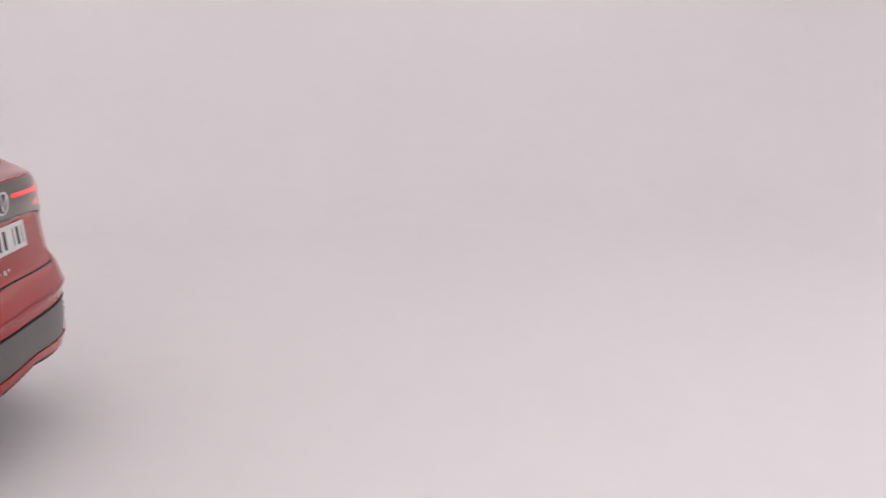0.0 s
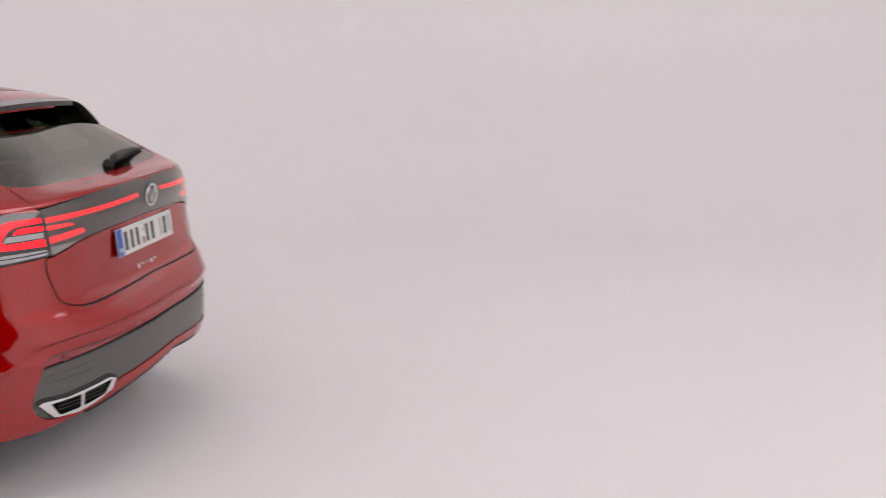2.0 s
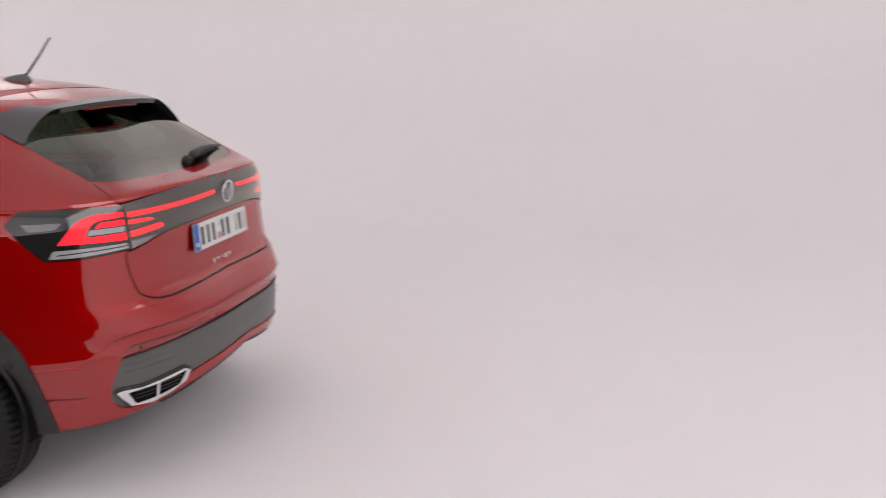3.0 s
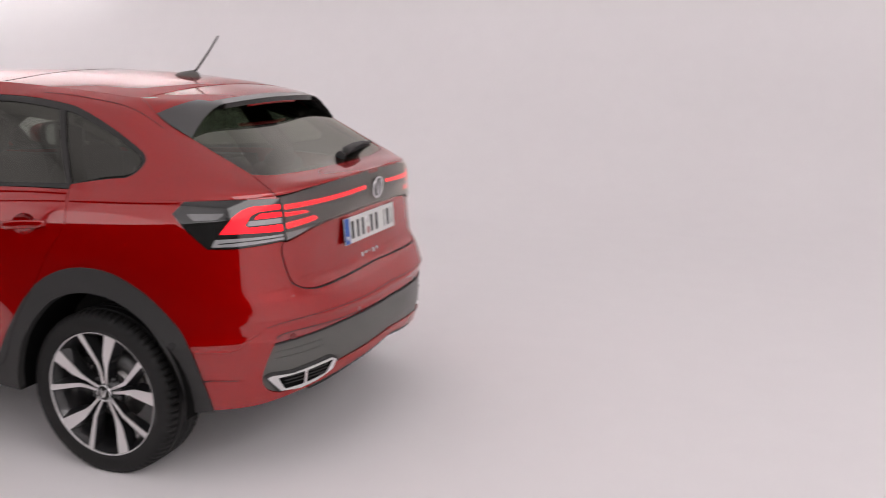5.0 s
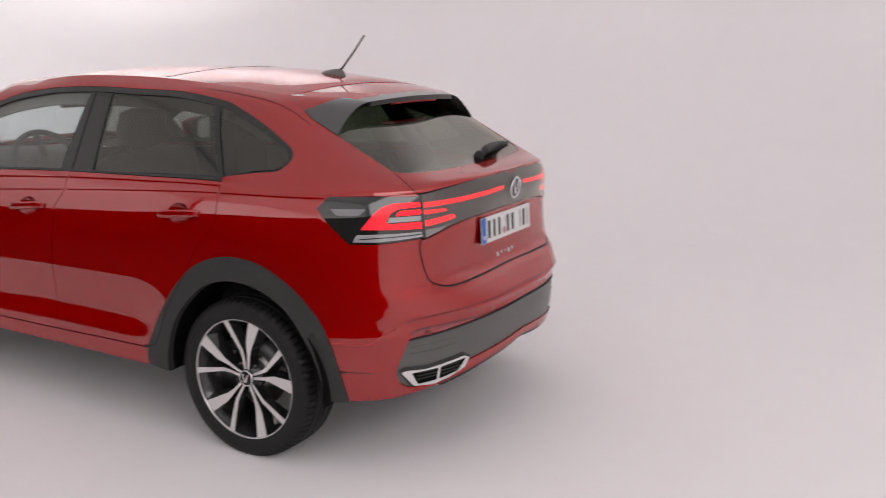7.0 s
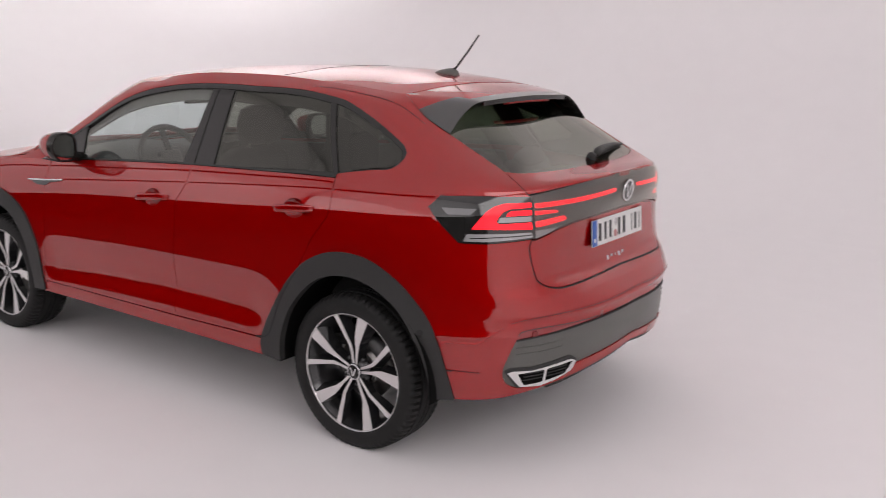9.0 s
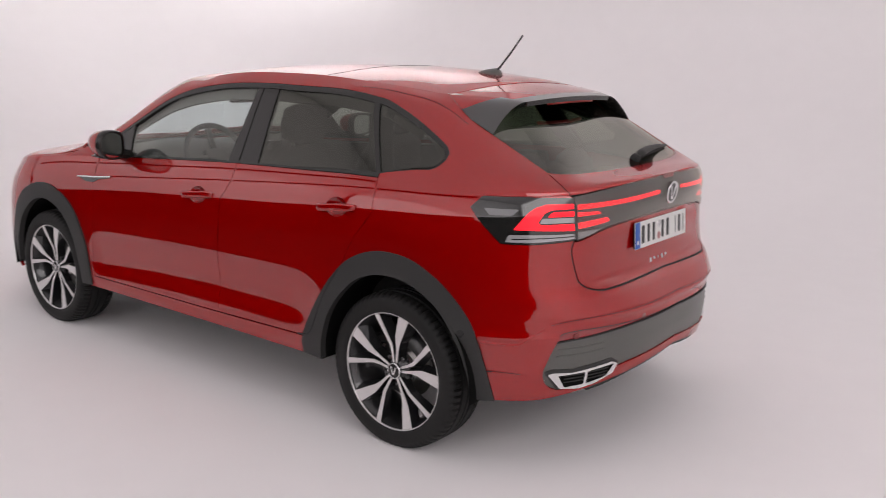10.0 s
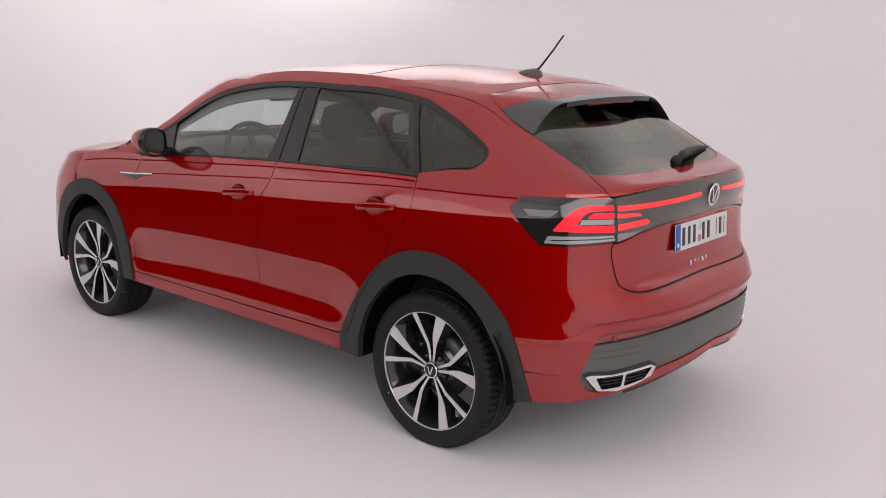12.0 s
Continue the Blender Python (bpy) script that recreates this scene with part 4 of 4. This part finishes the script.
def lower_parts():
    # wheel housings, underbody and the tray under the tail
    for x in (0, WHEELBASE):
        for side in (1, -1):
            bm = bmesh.new()
            rings = []
            for k in range(25):
                a = math.radians(-6 + 192 * k / 24)
                rings.append([(x - .012 + .392 * math.cos(a), side * y, .325 + .392 * math.sin(a)) for y in (.868, .84, .52)])
            loft(rings, bm, closed=False)
            hub = bm.verts.new((x, side * .52, .325))
            inner = [v for v in bm.verts if abs(abs(v.co.y) - .52) < 1e-5 and v is not hub]
            inner.sort(key=lambda v: math.atan2(v.co.z - .325, v.co.x - x) % (2 * math.pi) if math.atan2(v.co.z - .325, v.co.x - x) > -1.2 else 9)
            for a, b in zip(inner, inner[1:]):
                if (a.co - b.co).length < .2:
                    bm.faces.new((a, b, hub))
            part("wheel_housing", bm, LINER, car)
    part("underbody", bevel_box((1.8, 1.36, .10), (1.28, 0, .31), .02), MATT_BLACK, car)
    part("underbody", bevel_box((.50, 1.02, .10), (-.38, 0, .42), .03), MATT_BLACK, car)
    part("underbody", bevel_box((.72, 1.02, .12), (2.75, 0, .29), .03), MATT_BLACK, car)
    tray = [(-.74, .323), (-.80, .332), (-.987, .371), (MID, .404), (MID, .39), (-.97, .352), (-.82, .316), (-.76, .306)]
    panel("rear_tray", [(lower, tray)], MATT_BLACK, car, lift=-.010, depth=.03, step=.04, sides=(1, -1))
    part("axle_beam", tube([(-.05, -.6, .30), (-.02, 0, .32), (-.05, .6, .30)], .045, 10), MATT_BLACK, car)


def antenna():
    bm = bmesh.new()
    rings = []
    for x, w, h in ((.226, .004, .003), (.213, .018, .010), (.188, .031, .020), (.158, .035, .028), (.130, .033, .033), (.110, .026, .028), (.098, .012, .010)):
        z = crown(x) - .003
        rings.append([(x, w * math.cos(a), z + h * max(math.sin(a), -.1)) for a in (2 * math.pi * k / 16 for k in range(16))])
    base = part("antenna", loft(rings, bm), GREY_VALANCE, car, "black rod antenna on a finned base")
    part("antenna_rod", tube([(.135, 0, 1.478), (.108, 0, 1.500), (.045, 0, 1.572), (-.009, 0, 1.641)], [.0075, .0048, .0042, .0036], 10), MATT_BLACK, base)


def mirror_shell(rings):
    bm = loft(rings, cap=False)
    bm.verts.ensure_lookup_table()
    n = len(rings[0])
    bm.faces.new(bm.verts[-n:])
    return bm


def mirrors():
    for side in (1, -1):
        s = Vector((1, side, 1))
        # shell rings from the glass forward to the rounded cap
        rings = []
        for x, f in ((1.722, .84), (1.722, .94), (1.732, 1.0), (1.76, 1.0), (1.795, .95), (1.83, .85), (1.865, .68), (1.89, .42)):
            ring = []
            for j in range(36):
                a = 2 * math.pi * j / 36
                e = .92 if math.cos(a) > 0 else .60
                c, t = math.copysign(abs(math.cos(a)) ** e, math.cos(a)), math.copysign(abs(math.sin(a)) ** e, math.sin(a))
                dy = .083 * c * f - .006 * (1 - f)
                ring.append(tuple(Vector((x + .075 - .22 * dy, .905 + dy, 1.076 + (.074 * t + .006 * c) * f)) * s))
            rings.append(ring)
        shell = part("door_mirror", mirror_shell(rings[3:]), PAINT, car, "red door mirror with a black base and indicator")
        part("mirror_rim", loft(rings[:4][::-1], cap=False), BLACK, shell)
        mid = Vector((1.825, side * .905, 1.076))
        inner = [mid + (Vector(p) - mid) * 1.01 for p in rings[0]]
        inner = [(1.803 - .22 * side * (p.y - mid.y), p.y, p.z) for p in inner]
        bm = bmesh.new()
        bm.faces.new([bm.verts.new(p) for p in inner])
        part("mirror_glass", bm, MIRROR_GLASS, shell, "mirror glass", smooth=False)
        part("mirror_foot", loft([[tuple(Vector(p) * s) for p in ring] for ring in (
            [(1.84, .885, 1.030), (1.93, .885, 1.030), (1.93, .885, 1.012), (1.84, .885, 1.012)],
            [(1.85, .83, 1.028), (1.94, .83, 1.028), (1.94, .83, 1.000), (1.85, .83, 1.000)],
            [(1.84, .78, 1.040), (1.98, .78, 1.040), (1.98, .78, .995), (1.84, .78, .995)])]), BLACK, shell)
        part("mirror_base_cap", loft([[tuple((Vector((x + .075 - .015 * c, .896 + .066 * c, 1.018 + .012 * t))) * s) for c, t in ((1, 0), (.5, -1), (-.5, -1), (-1, 0), (-.5, .8), (.5, .8))] for x in (1.745, 1.78, 1.82, 1.85)]), BLACK, shell)
        part("mirror_indicator", loft([[tuple(Vector((x, y, z)) * s) for z in (1.062, 1.046)] for x, y in ((1.838, .974), (1.862, .970), (1.890, .956), (1.912, .934))], closed=False), LAMP_CLEAR, shell, "clear indicator in the mirror cap")
        panel("fender_trim", [(lower, soft([(2.262, .871), (2.10, .880), (1.955, .894), (1.965, .886), (2.06, .872), (2.10, .852), (2.17, .850)], .004))], FENDER_TRIM, car, "dark fender trim with a chrome upper edge", lift=.004, depth=.006, step=.02, sides=(side,))
        panel("fender_trim_edge", [(lower, ribbon([(2.258, .869), (2.10, .879), (1.958, .893)], .007))], SATIN_CHROME, car, "thin chrome strip", lift=.006, depth=.004, step=.02, sides=(side,))


def cabin():
    """Seats, wheel, dashboard and linings as far as the windows show them."""
    roof = [(-.10, .56), (-.10, 1.44), (1.62, 1.40), (1.62, .60)]
    panel("headliner", [(upper, roof)], HEADLINER, car, lift=-.035, depth=.004, step=.08)
    for side in (1, -1):
        panel("door_lining", [(lower, [(.30, .80), (.46, .62), (.52, .45), (2.05, .42), (2.05, .988), (1.0, 1.052), (.30, 1.076)])], TRIM_PLASTIC, car, lift=-.055, depth=.02, step=.07, sides=(side,))
        panel("quarter_lining", [(upper, [(.20, .0), (-.45, .0), (-.42, .40), (-.12, .47), (.10, .43), (.24, .41), (.10, .06)])], MATT_BLACK, car, lift=-.03, depth=.01, step=.05, sides=(side,),
              holes=[[(.085, .075), (-.05, .13), (-.105, .17), (-.125, .23), (-.06, .29), (.06, .335), (.185, .375)]])
        panel("pillar_trim", [(upper, [(.085, .02), (.20, .02), (.345, .42), (.21, .42)])], MATT_BLACK, car, lift=-.035, depth=.012, step=.05, sides=(side,))
    for side in (1, -1):
        rail = [(x, v - .068) for x, v in DLO_TOP if -.02 < x < 2.02]
        panel("roof_rail_trim", [(upper, rail + [(x, min(v + .16, .56)) for x, v in rail[::-1]])], HEADLINER, car, lift=-.03, depth=.008, step=.05, sides=(side,))
    part("cabin_floor", bevel_box((2.6, 1.50, .04), (.9, 0, .40), .01), TRIM_FABRIC, car)
    part("parcel_shelf", bevel_box((.42, 1.12, .02), (-.36, 0, 1.02), .008), TRIM_FABRIC, car)
    dash = [[(x, y, z) for x, z in ((1.72, .70), (1.70, .89), (1.72, .985), (1.80, 1.015 + h), (1.95, 1.028 + h), (2.10, 1.024 + h), (2.24, 1.0 + h), (2.26, .70))]
            for y, h in ((-.70, -.06), (-.5, .0), (-.2, .005), (.12, .008), (.24, .022), (.36, .028), (.48, .018), (.60, 0), (.70, -.06))]
    board = part("dashboard", loft(dash), TRIM_PLASTIC, car, "dark plastic dashboard")
    part("display", bevel_box((.015, .24, .11), (1.715, 0, .985), .005, turn=pose(0, 0, 0, 0, -12, 0)), BLACK, board)
    wheel_rim = bmesh.new()
    m = pose(1.68, .36, .985, 0, -64, 0)
    ring = [m @ Vector((.178 * math.cos(a), .186 * math.sin(a), 0)) for a in (2 * math.pi * k / 40 for k in range(41))]
    tube(ring, .0155, 8, wheel_rim, cap=False)
    steering = part("steering_wheel", wheel_rim, TRIM_PLASTIC, car, "black leather steering wheel")
    part("steering_hub", bevel_box((.10, .13, .045), (0, 0, -.012), .02), TRIM_PLASTIC, steering).matrix_basis = m
    for a, w in ((0, .17), (180, .17), (270, .15)):
        part("steering_spoke", bevel_box((.15, .034, .016), (.10 * math.cos(math.radians(a + 90)), .10 * math.sin(math.radians(a + 90)), -.006), .006, turn=pose(0, 0, 0, 0, 0, a + 90)), TRIM_PLASTIC, steering).matrix_basis = m
    def cushion(name, stations, parent, mat=TRIM_FABRIC):
        """A padded block through stations of (centre, half width, half thickness, lean)."""
        rings = []
        for (x, y, z), w, d, lean in stations:
            ring = []
            for j in range(20):
                a = 2 * math.pi * j / 20
                c, s = math.copysign(abs(math.cos(a)) ** .55, math.cos(a)), math.copysign(abs(math.sin(a)) ** .55, math.sin(a))
                ring.append((x + d * s * math.cos(lean), y + w * c, z + d * s * math.sin(lean)))
            rings.append(ring)
        return part(name, loft(rings), mat, parent)
    for y in (.36, -.36):
        seat = part("front_seat", bevel_box((.52, .50, .16), (1.38, y, .575), .05, segments=3), TRIM_FABRIC, car, "dark fabric front seat")
        cushion("backrest", [((1.19, y, .60), .235, .07, 0), ((1.145, y, .75), .25, .075, .1), ((1.09, y, .95), .245, .06, .2), ((1.045, y, 1.06), .20, .05, .3), ((1.025, y, 1.10), .14, .03, .3)], seat)
        cushion("headrest", [((1.015, y, 1.120), .06, .025, .3), ((1.01, y, 1.14), .125, .045, .2), ((1.00, y, 1.21), .135, .05, .2), ((.99, y, 1.275), .12, .045, .2), ((.985, y, 1.300), .07, .02, .2)], seat)
        for d in (.055, -.055):
            part("headrest_post", tube([(1.035, y + d, 1.05), (1.015, y + d, 1.15)], .006), STEEL, seat)
    bench = part("rear_bench", bevel_box((.46, 1.24, .16), (.30, 0, .60), .05, segments=3), TRIM_FABRIC, car, "dark fabric rear bench")
    for y, w in ((.40, .23), (0, .16), (-.40, .23)):
        cushion("backrest", [((.10, y, .62), w, .06, 0), ((.04, y, .82), w, .06, .15), ((-.03, y, 1.02), w * .97, .05, .25), ((-.05, y, 1.06), w * .8, .03, .3)], bench)
        cushion("headrest", [((-.045, y, 1.030), .06, .025, .3), ((-.05, y, 1.05), .115, .038, .2), ((-.06, y, 1.085), .115, .04, .2), ((-.065, y, 1.115), .07, .02, .2)], bench)
    part("interior_mirror", bevel_box((.03, .22, .06), (1.87, 0, 1.278), .012), BLACK, car)
    for y in (.34, -.34):
        part("sun_visor", bevel_box((.16, .36, .018), (1.52, y, 1.385), .006, turn=pose(0, 0, 0, 0, 14, 0)), HEADLINER, car)


body()
lower_parts()
antenna()
mirrors()
cabin()


HUB_HEIGHT = .3145


def tyre_mesh():
    """A low road tyre: rounded sidewalls, four grooves round the tread and cuts across its shoulders."""
    bm = bmesh.new()
    profile = [(.236, .088), (.245, .100), (.255, .1060), (.270, .1085), (.290, .1070), (.304, .1030), (.3130, .0960), (.3185, .0870), (.3225, .0740)]
    tread = [(.3240, .0560), (.3170, .0545), (.3170, .0475), (.3245, .0460), (.3250, .0170), (.3175, .0155), (.3175, .0085), (.3250, .0070)]
    half = profile + tread
    full = half + [(r, -y) for r, y in half[::-1]]
    steps, rings = 280, []
    for i in range(steps):
        a = 2 * math.pi * i / steps
        cut = .010 if i % 4 == 0 else 0.0
        ring = []
        for j, (r, y) in enumerate(full):
            k = min(j, len(full) - 1 - j)
            if 6 <= k <= 9:
                r -= cut * (1.0 if k < 9 else .8)
            x, z = r * math.cos(a), r * math.sin(a)
            if z < -HUB_HEIGHT:
                y, z = y * (1 + .6 * (-HUB_HEIGHT - z)), -HUB_HEIGHT
            ring.append(bm.verts.new((x, y, z)))
        rings.append(ring)
    for i in range(steps):
        p, q = rings[i], rings[(i + 1) % steps]
        for j in range(len(full) - 1):
            bm.faces.new((p[j], q[j], q[j + 1], p[j + 1]))
    bmesh.ops.recalc_face_normals(bm, faces=bm.faces)
    return bm


def spoke_mesh(turn, outline, name, parent):
    """One spoke: a machined face over a dark, deep body. The outline is (radius, sideways)."""
    bm = bmesh.new()
    m = pose(0, 0, 0, 0, -turn, 0)
    def at(r, t, back=0.0):
        y = .074 + .022 * min(max((r - .05) / .17, 0), 1) ** 1.3
        return m @ Vector((r, y - back, t))
    mid = sum(t for _, t in outline) / len(outline)
    top = [bm.verts.new(at(r, t)) for r, t in outline]
    edge = [bm.verts.new(at(r, t, .0025)) for r, t in outline]
    low = [bm.verts.new(at(r, mid + (t - mid) * 1.7 + .004, .046)) for r, t in outline]
    face = bm.faces.new(top)
    n = len(outline)
    sides = []
    for k in range(n):
        l = (k + 1) % n
        bm.faces.new((top[k], edge[k], edge[l], top[l]))
        sides.append(bm.faces.new((edge[k], low[k], low[l], edge[l])))
    bmesh.ops.recalc_face_normals(bm, faces=bm.faces)
    for f in sides:
        f.material_index = 1
    ob = part(name, bm, SILVER, parent, smooth=False)
    ob.data.materials.append(DARK_ALLOY)
    return ob


WIDE = [(.034, -.005), (.034, .005), (.092, .001), (.124, .003), (.160, .013), (.2365, .033), (.2385, .007), (.2375, -.019), (.150, -.024), (.120, -.019), (.090, -.012)]
THIN = [(.034, .002), (.034, .012), (.078, .026), (.108, .034), (.2370, .027), (.2385, .014), (.2385, .003), (.112, .019), (.080, .014)]


def wheel(at, side):
    hub = new("wheel")
    hub.parent = car
    hub.matrix_basis = pose(*at, 0, 0, 0 if side > 0 else 180)
    tagged(hub, "alloy wheel with machined silver double spokes and a black tyre")
    tyre = part("tyre", tyre_mesh(), RUBBER, hub)
    for f in tyre.data.polygons:
        f.use_smooth = abs(f.center.y) > .089 or math.hypot(f.center.x, f.center.z) < .30
    part("rim", lathe([(.225, -.10), (.214, -.09), (.206, -.02), (.212, .04), (.228, .070), (.2390, .089)], 72), DARK_ALLOY, hub)
    part("rim_edge", lathe([(.2385, .086), (.2395, .0960), (.2410, .0985), (.2450, .0985), (.247, .095), (.247, .086)], 72), SILVER, hub)
    for k in range(5):
        spoke_mesh(103 + 72 * k, WIDE, "spoke", hub)
        spoke_mesh(67 + 72 * k, THIN, "spoke", hub)
    part("hub_ring", lathe([(.0, .040), (.062, .042), (.064, .052), (.046, .060), (.040, .066), (.035, .070), (.033, .070)], 40), DARK_ALLOY, hub)
    part("hub_cap", lathe([(0, .084), (.026, .0835), (.0305, .081), (.033, .076)], 36), BLACK, hub)
    part("hub_cap_ring", lathe([(.0285, .0825), (.0305, .0845), (.033, .0835), (.034, .078)], 36), SATIN_CHROME, hub)
    for a in (20, -20):
        part("hub_cap_bar", bevel_box((.006, .002, .036), (.007 if a > 0 else -.007, .0845, 0), .0008, turn=pose(0, 0, 0, 0, a, 0)), SATIN_CHROME, hub)
    for k in range(5):
        a = math.radians(51 + 72 * k)
        bolt = lathe([(0, .068), (.009, .068), (.0105, .058), (.011, .045)], 8)
        bmesh.ops.translate(bolt, vec=(.052 * math.cos(a) * 1.15, 0, .052 * math.sin(a) * 1.15), verts=bolt.verts)
        part("wheel_bolt", bolt, DARK_ALLOY, hub)
    part("brake_disc", lathe([(.060, .020), (.066, .028), (.075, .028), (.078, .004), (.132, .004), (.132, -.008), (.07, -.008)], 48), STEEL, hub)
    rings = []
    for k in range(9):
        a = math.radians(150 + 62 * k / 8 - 62)
        rings.append([(r * math.cos(a), y, r * math.sin(a)) for r, y in ((.098, .030), (.145, .030), (.150, .0), (.145, -.03), (.098, -.03))])
    part("brake_caliper", loft(rings), CALIPER, hub)
    return hub


for x in (0, WHEELBASE):
    for side in (1, -1):
        wheel((x, side * .752, HUB_HEIGHT), side)
